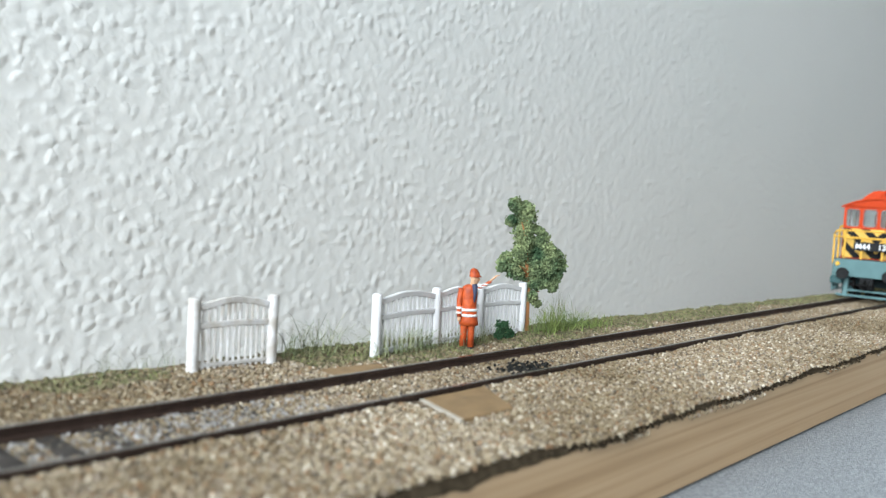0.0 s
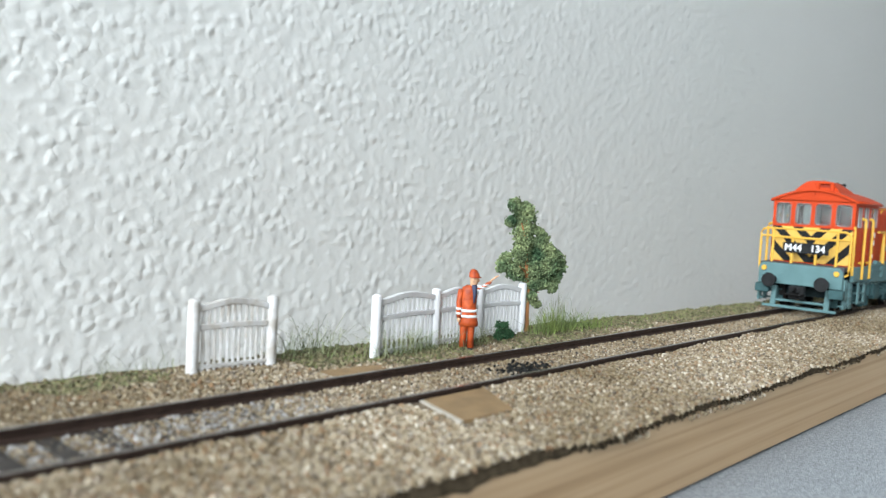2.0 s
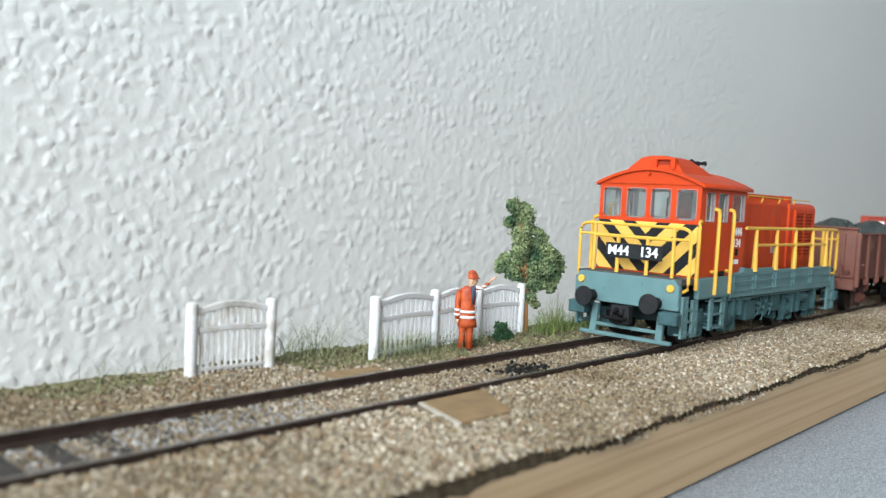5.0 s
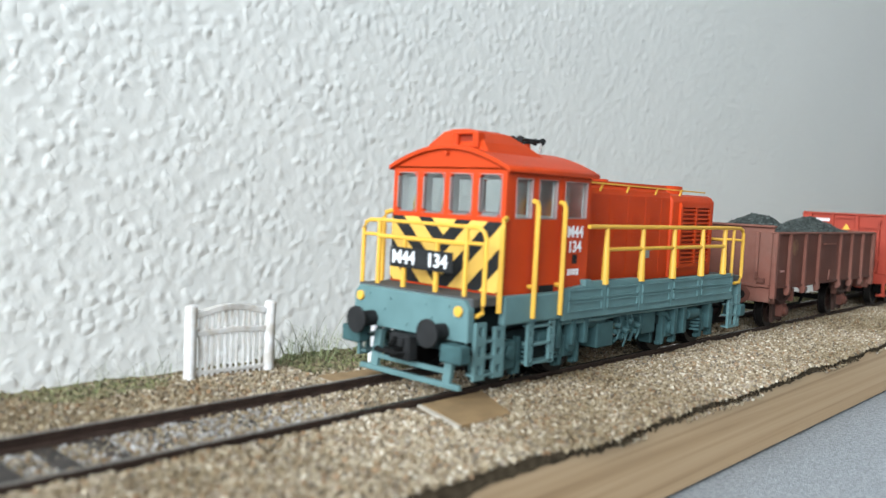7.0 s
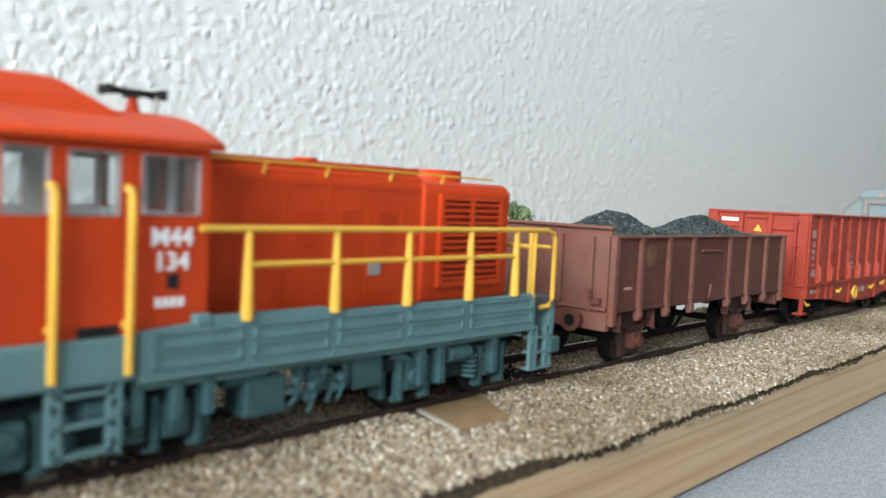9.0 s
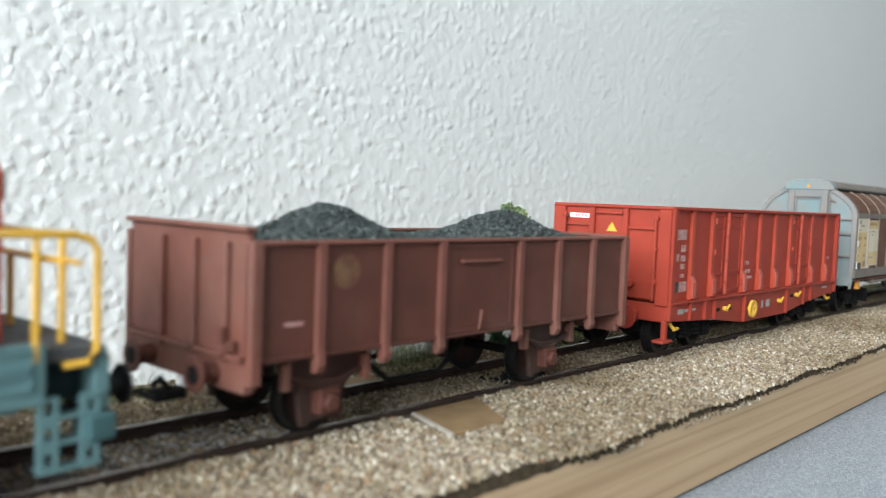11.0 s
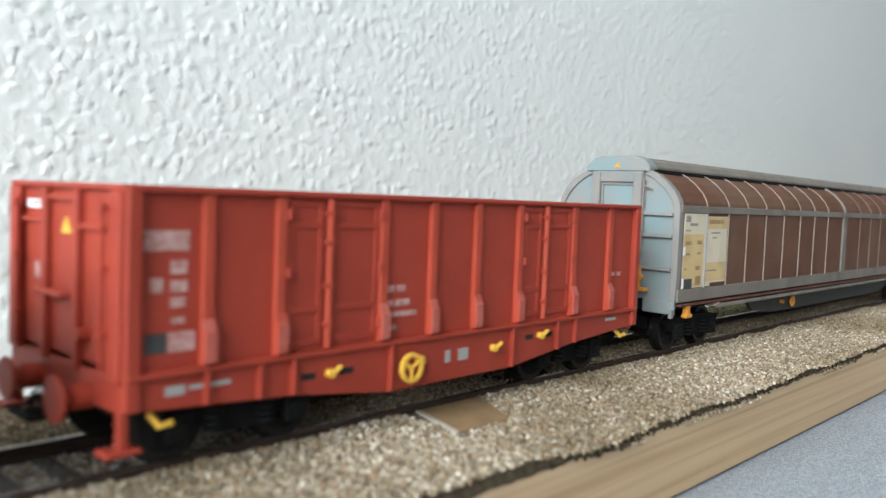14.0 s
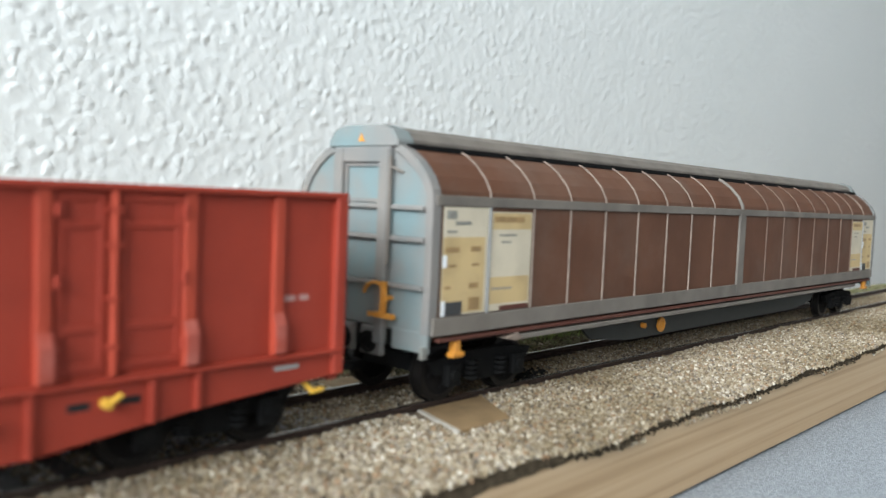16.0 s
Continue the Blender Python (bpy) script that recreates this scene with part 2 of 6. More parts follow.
SPILL = mat("spilled_coal", (0.016, 0.016, 0.015), 0.7, per_piece=0.6, spec=0.1)
COAL_BIT = mat("coal_lump", (0.040, 0.050, 0.047), 0.5, per_piece=0.6)
WAGON_RED = mat("wagon_red_paint", (0.292, 0.040, 0.023), 0.5, spec=0.22, vary=0.12, scale=120, bump=0.04)
# Rib and rod red, lightened for the light they catch and for wear.
WAGON_RED_LIT = mat("lit_worn_wagon_red", (0.36, 0.055, 0.030), 0.5, spec=0.2, vary=0.12, scale=160)
WORN_FOOT = mat("rubbed_wagon_red", (0.37, 0.10, 0.075), 0.55, other=(0.31, 0.05, 0.03), scale=260)
GREY = mat("blue_grey_wagon_paint", (0.138, 0.166, 0.162), 0.6, vary=0.15, scale=120, other=(0.20, 0.185, 0.16), dirt=0.45)
END_BLUE = mat("pale_blue_end_paint", (0.155, 0.215, 0.22), 0.65, vary=0.15, scale=110, other=(0.195, 0.195, 0.185), dirt=0.3)
END_GREY = mat("grimy_end_frame", (0.20, 0.186, 0.172), 0.7, vary=0.15, scale=150, other=(0.16, 0.168, 0.165), dirt=0.35)
GREY_DIRTY = mat("weathered_grey", (0.165, 0.145, 0.124), 0.7, vary=0.25, scale=150, dirt=0.5)
SLIDE = mat("sliding_wall_brown", (0.118, 0.052, 0.030), 0.6, spec=0.2, vary=0.2, scale=90, bump=0.04, dirt=0.25)
LINE_DULL = mat("grimy_panel_edge", (0.165, 0.105, 0.078), 0.7, vary=0.25, scale=300)
LINE = mat("panel_edge_grey", (0.26, 0.20, 0.162), 0.65, vary=0.25, scale=300)
CREAM = mat("cream_panel", (0.56, 0.49, 0.37), 0.6, vary=0.15, scale=160, dirt=0.2)
OCHRE = mat("ochre_panel", (0.53, 0.385, 0.19), 0.6, vary=0.2, scale=160, dirt=0.2)
OCHRE_DARK = mat("brown_print", (0.33, 0.21, 0.095), 0.6, vary=0.25, scale=500)
PRINT_GREY = mat("grey_print", (0.26, 0.25, 0.22), 0.6, vary=0.3, scale=600)
ORANGE = mat("orange_paint", (0.58, 0.24, 0.035), 0.5, vary=0.2)
CHASSIS = mat("black_chassis", (0.008, 0.008, 0.008), 0.75, spec=0.12, vary=0.3)
WHEEL = mat("wheel_black", (0.010, 0.009, 0.009), 0.75, spec=0.12, vary=0.3)
TYRE = mat("wheel_tyre_steel", (0.018, 0.016, 0.015), 0.45, metal=0.5)
BADGE = mat("faded_badge", (0.15, 0.082, 0.042), 0.7, other=(0.10, 0.040, 0.024), scale=420)
INK = mat("dark_print", (0.05, 0.05, 0.05), 0.6)
HIVIS = mat("orange_workwear", (0.50, 0.088, 0.020), 0.5, other=(0.27, 0.040, 0.012), scale=650, bump=0.5, bump_scale=1100)
HIVIS_BAND = mat("reflective_band", (0.75, 0.76, 0.76), 0.4)
SKIN = mat("figure_flesh_paint", (0.6, 0.36, 0.22), 0.6)
SHIRT = mat("figure_shirt_paint", (0.045, 0.055, 0.10), 0.6)
BOOT = mat("figure_boot_paint", (0.02, 0.018, 0.02), 0.5)


# ---- building helpers, in millimetres ----
class Form:
    def __init__(self):
        self.v, self.f = [], []

    def face(self, pts):
        n = len(self.v)
        self.v += [tuple(p) for p in pts]
        self.f.append(tuple(range(n, n + len(pts))))

    def box(self, x0, x1, y0, y1, z0, z1):
        n = len(self.v)
        self.v += [(x, y, z) for x in (x0, x1) for y in (y0, y1) for z in (z0, z1)]
        self.f += [tuple(n + i for i in q) for q in ((0, 1, 3, 2), (4, 6, 7, 5), (0, 4, 5, 1), (2, 3, 7, 6), (0, 2, 6, 4), (1, 5, 7, 3))]
        return self

    def prism(self, profile, axis, a, b):
        """A closed outline in the two other axes, run from a to b along axis."""
        n, k = len(self.v), len(profile)
        for d in (a, b):
            for p, q in profile:
                self.v.append({"x": (d, p, q), "y": (p, d, q), "z": (p, q, d)}[axis])
        self.f.append(tuple(n + i for i in reversed(range(k))))
        self.f.append(tuple(n + k + i for i in range(k)))
        for i in range(k):
            j = (i + 1) % k
            self.f.append((n + i, n + j, n + k + j, n + k + i))
        return self

    def tube(self, path, r, sides=8, r_end=None):
        path = [Vector(p) for p in path]
        n, k = len(self.v), len(path)
        for i, p in enumerate(path):
            d = (path[min(i + 1, k - 1)] - path[max(i - 1, 0)]).normalized()
            u = d.orthogonal().normalized() if abs(d.z) > 0.9 else d.cross(Vector((0, 0, 1))).normalized()
            w = d.cross(u)
            rr = r if r_end is None else r + (r_end - r) * i / (k - 1)
            for s in range(sides):
                a = 2 * math.pi * s / sides
                self.v.append(tuple(p + rr * (math.cos(a) * u + math.sin(a) * w)))
        for i in range(k - 1):
            for s in range(sides):
                t = (s + 1) % sides
                self.f.append((n + i * sides + s, n + i * sides + t, n + (i + 1) * sides + t, n + (i + 1) * sides + s))
        self.f.append(tuple(n + s for s in reversed(range(sides))))
        self.f.append(tuple(n + (k - 1) * sides + s for s in range(sides)))
        return self

    def ring(self, c, axis, r0, r1, w, sides=24):
        n = len(self.v)
        for s in range(sides):
            a = 2 * math.pi * s / sides
            for r, d in ((r1, -w / 2), (r1, w / 2), (r0, w / 2), (r0, -w / 2)):
                p, q = r * math.cos(a), r * math.sin(a)
                self.v.append({"x": (c[0] + d, c[1] + p, c[2] + q), "y": (c[0] + p, c[1] + d, c[2] + q), "z": (c[0] + p, c[1] + q, c[2] + d)}[axis])
        for s in range(sides):
            t = (s + 1) % sides
            for k in range(4):
                m = (k + 1) % 4
                self.f.append((n + 4 * s + k, n + 4 * s + m, n + 4 * t + m, n + 4 * t + k))
        return self

    def panel(self, plane, at, u0, u1, v0, v1, holes, thick):
        """A sheet in the plane x or y = at, thick towards +, with rectangular holes (u0, u1, v0, v1) right through it."""
        us = sorted({u0, u1, *[h[0] for h in holes], *[h[1] for h in holes]})
        vs = sorted({v0, v1, *[h[2] for h in holes], *[h[3] for h in holes]})
        place = (lambda u, v, w: (at + w, u, v)) if plane == "x" else (lambda u, v, w: (u, at + w, v))

        def solid(i, j):
            if not (0 <= i < len(us) - 1 and 0 <= j < len(vs) - 1):
                return False
            cu, cv = (us[i] + us[i + 1]) / 2, (vs[j] + vs[j + 1]) / 2
            return not any(h[0] < cu < h[1] and h[2] < cv < h[3] for h in holes)

        for i in range(len(us) - 1):
            for j in range(len(vs) - 1):
                if not solid(i, j):
                    continue
                a, b, c, d = us[i], us[i + 1], vs[j], vs[j + 1]
                self.face([place(a, c, 0), place(b, c, 0), place(b, d, 0), place(a, d, 0)])
                self.face([place(a, c, thick), place(a, d, thick), place(b, d, thick), place(b, c, thick)])
                for (di, dj), (p, q) in {(-1, 0): ((a, c), (a, d)), (1, 0): ((b, c), (b, d)), (0, -1): ((a, c), (b, c)), (0, 1): ((a, d), (b, d))}.items():
                    if not solid(i + di, j + dj):
                        self.face([place(*p, 0), place(*q, 0), place(*q, thick), place(*p, thick)])
        return self


SHIFT = [0.0]          # millimetres by which the parts of the present thing are moved to its own origin


def part(name, form, material, parent=None, label="", bevel=0.0, smooth=False):
    """One mesh object out of a form in millimetres, under a thing or a part."""
    bm = bmesh.new()
    vs = [bm.verts.new(((x - SHIFT[0]) / 1000, y / 1000, z / 1000)) for x, y, z in form.v]
    for q in form.f:
        try:
            bm.faces.new([vs[i] for i in q])
        except ValueError:
            pass
    bmesh.ops.remove_doubles(bm, verts=bm.verts, dist=1e-7)
    bmesh.ops.recalc_face_normals(bm, faces=bm.faces)
    if bevel:
        edges = [e for e in bm.edges if len(e.link_faces) == 2 and e.calc_face_angle(0) > 0.6]
        bmesh.ops.bevel(bm, geom=edges, offset=bevel / 1000, segments=2 if bevel > 0.3 else 1, profile=0.5, affect="EDGES", clamp_overlap=True)
    for q in bm.faces:
        q.smooth = smooth
    me = bpy.data.meshes.new(name)
    bm.to_mesh(me)
    bm.free()
    for m in material if isinstance(material, (list, tuple)) else [material]:
        me.materials.append(m)
    if smooth:
        me.set_sharp_from_angle(angle=radians(40))
    ob = new(name, me)
    ob.parent = parent
    if label:
        tagged(ob, label)
    return ob


def thing(name, x, label, category, group="", kind=""):
    ob = new(name)
    ob.empty_display_size = 0.01
    ob.location = (x / 1000, 0, 0)
    SHIFT[0] = x
    return tagged(ob, label, category, group, kind)


def sheet(name, verts, faces, material, label="", kind="", smooth=False, category=""):
    """A mesh in metres from arrays."""
    me = bpy.data.meshes.new(name)
    me.from_pydata(verts, [], faces)
    me.materials.append(material)
    if smooth:
        me.polygons.foreach_set("use_smooth", [True] * len(me.polygons))
    me.update()
    return tagged(new(name, me), label, category, "", kind)


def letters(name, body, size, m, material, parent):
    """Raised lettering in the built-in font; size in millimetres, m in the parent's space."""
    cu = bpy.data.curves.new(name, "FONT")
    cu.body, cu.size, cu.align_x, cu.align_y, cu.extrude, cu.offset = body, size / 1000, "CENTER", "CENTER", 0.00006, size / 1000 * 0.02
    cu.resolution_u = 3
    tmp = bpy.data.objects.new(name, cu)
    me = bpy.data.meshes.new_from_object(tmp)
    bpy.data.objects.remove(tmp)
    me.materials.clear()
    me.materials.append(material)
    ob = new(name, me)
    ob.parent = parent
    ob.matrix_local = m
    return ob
# ---- the room ----
SHIFT[0] = 0.0


def box_m(name, x0, x1, y0, y1, z0, z1, material, label, category=""):
    ob = part(name, Form().box(x0 * 1000, x1 * 1000, y0 * 1000, y1 * 1000, z0 * 1000, z1 * 1000), material)
    return tagged(ob, label, category, "", "structure")


WALL_Y, TABLE_Z = 0.30, -0.0178
box_m("wall_north", -1.9, 2.6, WALL_Y, WALL_Y + 0.12, -0.75, 1.75, PLASTER, "white woodchip plastered wall behind the layout", "wall")
box_m("wall_east", 2.6, 2.72, -2.2, WALL_Y + 0.12, -0.75, 1.75, PAINT_WALL, "plain pale painted room wall", "wall")
box_m("wall_south", -1.9, 2.6, -2.32, -2.2, -0.75, 1.75, PAINT_WALL, "plain pale painted room wall", "wall")
west = Form().panel("x", -2020, -2320, 420, -750, 1750, [(-1450, 150, 250, 1700)], 120)
tagged(part("wall_west", west, PAINT_WALL), "plain pale painted wall with a window opening", "wall", "", "structure")
box_m("ceiling", -2.02, 2.72, -2.32, WALL_Y + 0.12, 1.75, 1.85, PAINT_WALL, "plain white ceiling", "ceiling")
box_m("floor", -2.02, 2.72, -2.32, WALL_Y + 0.12, -0.83, -0.75, FLOOR_WOOD, "brown wooden room floor", "floor")
win = tagged(new("window_1"), "white framed window letting in daylight", "window", "", "structure")
win.location = (-1.96, -0.65, 0.25)
fr = Form().panel("x", -25, -800, 800, 0, 1450, [(-750, -25, 50, 1400), (25, 750, 50, 1400)], 50)
part("window_frame", fr, FENCE, win)

table = thing("table", 800, "large table under a grey cloth cover", "table")
table.location = (0.8, -0.25, -0.75)
table_parts = [("tabletop", Form().box(-850, 2450, -520, 262, 690, 730))]
for lx in (-780, 2380):
    for ly in (-460, 200):
        table_parts.append(("leg", Form().box(lx - 30, lx + 30, ly - 30, ly + 30, 0, 690)))
for nm, fo in table_parts:
    part(nm, fo, FLOOR_WOOD, table)
SHIFT[0] = 0.0
cover = Form().box(-860, 2460, -780, 13, -20, TABLE_Z * 1000)
tagged(part("table_cover", cover, CLOTH, bevel=0.8), "speckled grey cloth cover spread on the table", "cloth")

# ---- the baseboard ----
X0, X1, FRONT = -0.62, 1.1, -0.038


def back_edge(x):
    return 0.034 - 0.05 * min(max(x - 0.12, 0.0), 0.30)


outline = [(X0, FRONT), (X1, FRONT)] + [(x, back_edge(x)) for x in (X1, 0.42, 0.3, 0.2, 0.12, X0)]
board = Form().prism([(1000 * x, 1000 * y) for x, y in outline], "z", TABLE_Z * 1000 + 0.6, -3.3)
plank = tagged(part("baseboard", board, PINE, bevel=0.4), "pine plank carrying the model railway track", "board", "", "structure")
# Black inset strip, added for the thin shadow line where plank meets cloth.
part("shadow_strip", Form().box(X0 * 1000 + 2, X1 * 1000 - 2, FRONT * 1000 + 1.2, 8, TABLE_Z * 1000, TABLE_Z * 1000 + 0.6), CHASSIS, plank, "black inset strip standing in for the shadow under the plank")


def ground_z(x, y):
    """Height of the ballast and earth, in metres."""
    if y < -0.0096:
        d = (-0.0096 - y) / 0.0284
        z = -1.15 - 0.35 * d - 0.5 * (max(d - 0.88, 0) / 0.12) ** 2
    elif y < 0.0096:
        z = -1.95 - 0.35 * max(0.0, min(1.0, (0.07 - x) / 0.03))
    else:
        d = min(1.0, (y - 0.0096) / 0.010)
        z = -1.5 + 0.7 * d
    if y < -0.012:
        z += 0.3 * noise.noise((x * 34, y * 50, 8.3))
    big = noise.noise((x * 60, y * 60, 3.1)) * 0.5 + noise.noise((x * 260, y * 260, 7.7)) * 0.18
    return (z + big * (0.35 if abs(y) < 0.0096 else 1.0)) / 1000


def lip_line(x):
    """How far the ballast's front edge wanders over the wood, in metres."""
    return 0.0009 * noise.noise((x * 48, 0.3, 5.0)) + 0.0006 * noise.noise((x * 140, 0.3, 5.0)) + 0.0003 * noise.noise((x * 500, 0.9, 5.0)) - 0.0004 + 0.0018 * min(1.0, max(0.0, (0.108 - x) / 0.03))


# the bed under the stones: one sheet with an uneven, dark front lip
xs = [X0 + i * 0.02 for i in range(int((0.0 - X0) / 0.02))] + [i * 0.0016 for i in range(0, 350)] + [0.56 + i * 0.02 for i in range(int((X1 - 0.56) / 0.02) + 1)]
rows = 58
bed_v, bed_f = [], []
for x in xs:
    lip = lip_line(x)
    for j in range(rows):
        y = FRONT - 0.0002 + lip + (back_edge(x) - FRONT) * j / (rows - 1)
        bed_v.append((x, y, ground_z(x, y)))
    bed_v.append((x, back_edge(x), -0.0036))
for i in range(len(xs) - 1):
    for j in range(rows):
        a = i * (rows + 1) + j
        bed_f.append((a, a + rows + 1, a + rows + 2, a + 1))
sheet("ballast_bed", bed_v, bed_f, BED, "sand-coloured glued ballast bed on the board", "structure", True, "ballast")
# Lip sheet whose dark colour carries the shade below the overhanging stones.
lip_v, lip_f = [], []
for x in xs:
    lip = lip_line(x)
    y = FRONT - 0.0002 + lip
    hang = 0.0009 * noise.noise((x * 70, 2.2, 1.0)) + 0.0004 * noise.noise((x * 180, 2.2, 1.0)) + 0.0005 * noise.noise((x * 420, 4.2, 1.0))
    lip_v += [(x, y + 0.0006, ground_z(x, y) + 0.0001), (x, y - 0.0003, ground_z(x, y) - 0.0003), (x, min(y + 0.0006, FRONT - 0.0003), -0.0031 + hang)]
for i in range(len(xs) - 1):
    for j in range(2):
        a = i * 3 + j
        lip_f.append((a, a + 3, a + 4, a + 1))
sheet("ballast_lip", lip_v, lip_f, GLUE_SHADE, "glued front lip of the ballast, overhang shade in its colour", "structure", True, "ballast")

# ---- track ----
track = thing("railway_track", 240, "single dark-brown model railway track in ballast", "track")
RAIL = [(-1.0, -2.1), (1.0, -2.1), (1.0, -1.75), (0.25, -1.5), (0.25, -0.8), (0.47, -0.55), (0.47, -0.02), (-0.47, -0.02), (-0.47, -0.55), (-0.25, -0.8), (-0.25, -1.5), (-1.0, -1.75)]
for side in (-1, 1):
    rail = part("rail", Form().prism([(side * 8.72 + p, z) for p, z in RAIL], "x", X0 * 1000, X1 * 1000), RAIL_RUST, track, "brown painted steel rail")
    part("running_surface", Form().box(X0 * 1000, X1 * 1000, side * 8.72 - 0.40, side * 8.72 + 0.40, -0.02, 0.0), RAIL_TOP, rail, "bare steel rail top")
tie_form = Form().box(238.6, 241.4, -15, 15, -3.4, -1.9)
tie = part("sleeper", tie_form, TIE, track, "dark brown sleeper")
for k in range(1, 118):
    for sg in (-1, 1):
        o = tie.copy()
        scene.collection.objects.link(o)
        o.location.x = sg * k * 7.2 / 1000

# foot crossing boards on both sides of the track
def board_plate(name, pts, label):
    f = Form().prism(pts, "z", -2.2, -0.75)
    ob = part(name, f, CARD, None, "", bevel=0.12)
    e = Form()
    (ax, ay), (bx, by) = pts[0], pts[1]
    e.prism([(ax - 0.9, ay), (bx - 0.9, by - 0.2), (bx, by), (ax, ay)], "z", -2.2, -0.8)
    part("cut_edge", e, CARD_EDGE, ob, "pale cut edge")
    return tagged(ob, label, "board")


SHIFT[0] = 0.0
board_plate("crossing_board", [(101.0, -9.7), (96.6, -22.6), (109.0, -22.6), (117.0, -9.7)], "flat brown card crossing board beside the rail")
board_plate("crossing_board", [(100.0, 17.5), (99.5, 9.6), (112.9, 9.6), (113.0, 16.0)], "flat brown card crossing board behind the track")


# ---- stones: every one a small block of its own ----
def stones(count, seed, pick, size, lift=0.0):
    """Vertices and faces of many small uneven stones; pick(rng) gives x, y and a scale."""
    rng = np.random.default_rng(seed)
    cube = np.array([(a, b, c) for a in (-1, 1) for b in (-1, 1) for c in (-1, 1)], float)
    quads = np.array([(0, 1, 3, 2), (4, 6, 7, 5), (0, 4, 5, 1), (2, 3, 7, 6), (0, 2, 6, 4), (1, 5, 7, 3)])
    v, f = [], []
    for i in range(count):
        x, y, k = pick(rng)
        r = size * k * rng.uniform(0.6, 1.35)
        a = cube * rng.uniform(0.42, 0.8, (8, 3)) * np.array([1, rng.uniform(0.7, 1), rng.uniform(0.55, 0.95)]) * r
        q = rng.uniform(0, 6.283, 3)
        m = np.array(Euler(q).to_matrix())
        v.append(a @ m.T + (x, y, ground_z(x, y) + r * rng.uniform(-0.1, 0.45) + lift))
        f.append(quads + 8 * i)
    return np.concatenate(v).tolist(), np.concatenate(f).tolist()


def on_ballast(rng):
    while True:
        x = 0.02 + 0.53 * rng.random() ** 1.7
        y = rng.uniform(FRONT - 0.0022, 0.021 if x > 0.1 else 0.0335)
        if y < FRONT + lip_line(x) - 0.0004:
            continue
        if abs(abs(y) - 0.0087) < 0.0007 or (y > 0.017 and x > 0.1 and rng.random() < 0.6):
            continue
        if 0.0968 < x < 0.1165 and -0.0225 < y < -0.0095 and x < 0.117 - 0.0006 * (-9.7 - y * 1000):
            continue
        if 0.0993 < x < 0.113 and 0.0095 < y < 0.0172:
            continue
        if abs(y) < 0.0085 and x < 0.08 and rng.random() < 0.75:
            continue
        return x, y, (1.0 if abs(y) > 0.0096 else 0.8) * (1.0 if x < 0.12 else 0.85)


def on_lip(rng):
    x = 0.02 + 0.5 * rng.random() ** 1.6
    return x, FRONT + lip_line(x) - 0.0001 + rng.normal(0, 0.0003), 0.8 + 0.8 * max(noise.noise((x * 160, 1.5, 0.5)), 0)


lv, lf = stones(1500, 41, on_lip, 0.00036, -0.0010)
sheet("lip_crumbs", lv, lf, GLUE_SHADE, "glued crumbs along the ballast's front edge, overhang shade in their colour", "stuff", False, "gravel")


def below_lip(rng):
    while True:
        x = 0.02 + 0.5 * rng.random() ** 1.6
        if noise.noise((x * 55, 6.5, 2.5)) > 0.12:
            return x, FRONT - 0.0007 + rng.normal(0, 0.0002), 0.9


cv, cf = stones(420, 43, below_lip, 0.00042, -0.0016)
sheet("spilled_crumbs", cv, cf, GRAVEL, "pale crumbs stuck to the plank under the ballast's edge", "stuff", False, "gravel")
sv, sf = stones(STONES, 11, on_ballast, 0.00045)
sheet("ballast_stones", sv, sf, GRAVEL, "loose sand-coloured and grey ballast stones", "stuff", False, "gravel")
gv, gf = stones(1700, 13, lambda g: (g.uniform(0.02, 0.088), g.uniform(-0.0076, 0.0076), 0.9), 0.00042, -0.0001)
sheet("glued_stones", gv, gf, PALE_STONE, "pale grey glue-coated ballast between the rails", "stuff", False, "gravel")
dv, df = stones(170, 5, lambda g: (g.normal(0.1405, 0.0042), g.normal(-0.0015, 0.0022), 0.9), 0.00055, 0.0002)
sheet("coal_spill", dv, df, SPILL, "small black coal lumps spilled between the rails", "stuff", False, "coal")


# ---- green: moss crumbs, grass blades, bush ----
def green_edge(rng):
    while True:
        x = 0.03 + 0.5 * rng.random() ** 1.5
        y = rng.uniform(0.0125 if x > 0.118 else 0.0145, back_edge(x) - 0.0003)
        strong = noise.noise((x * 45, y * 90, 9.0)) + (0.4 if 0.1 < x else -0.3) + (y - 0.022) * 40 + (0.15 if x > 0.118 else 0.0)
        if 0.098 < x < 0.115 and y < 0.0185:
            continue
        if strong > -0.05:
            return x, y, 0.9


mv, mf = stones(11000, 21, green_edge, 0.0006, 0.0001)
sheet("moss", mv, mf, MOSS, "olive and brown moss scatter along the back edge", "stuff", False, "moss")


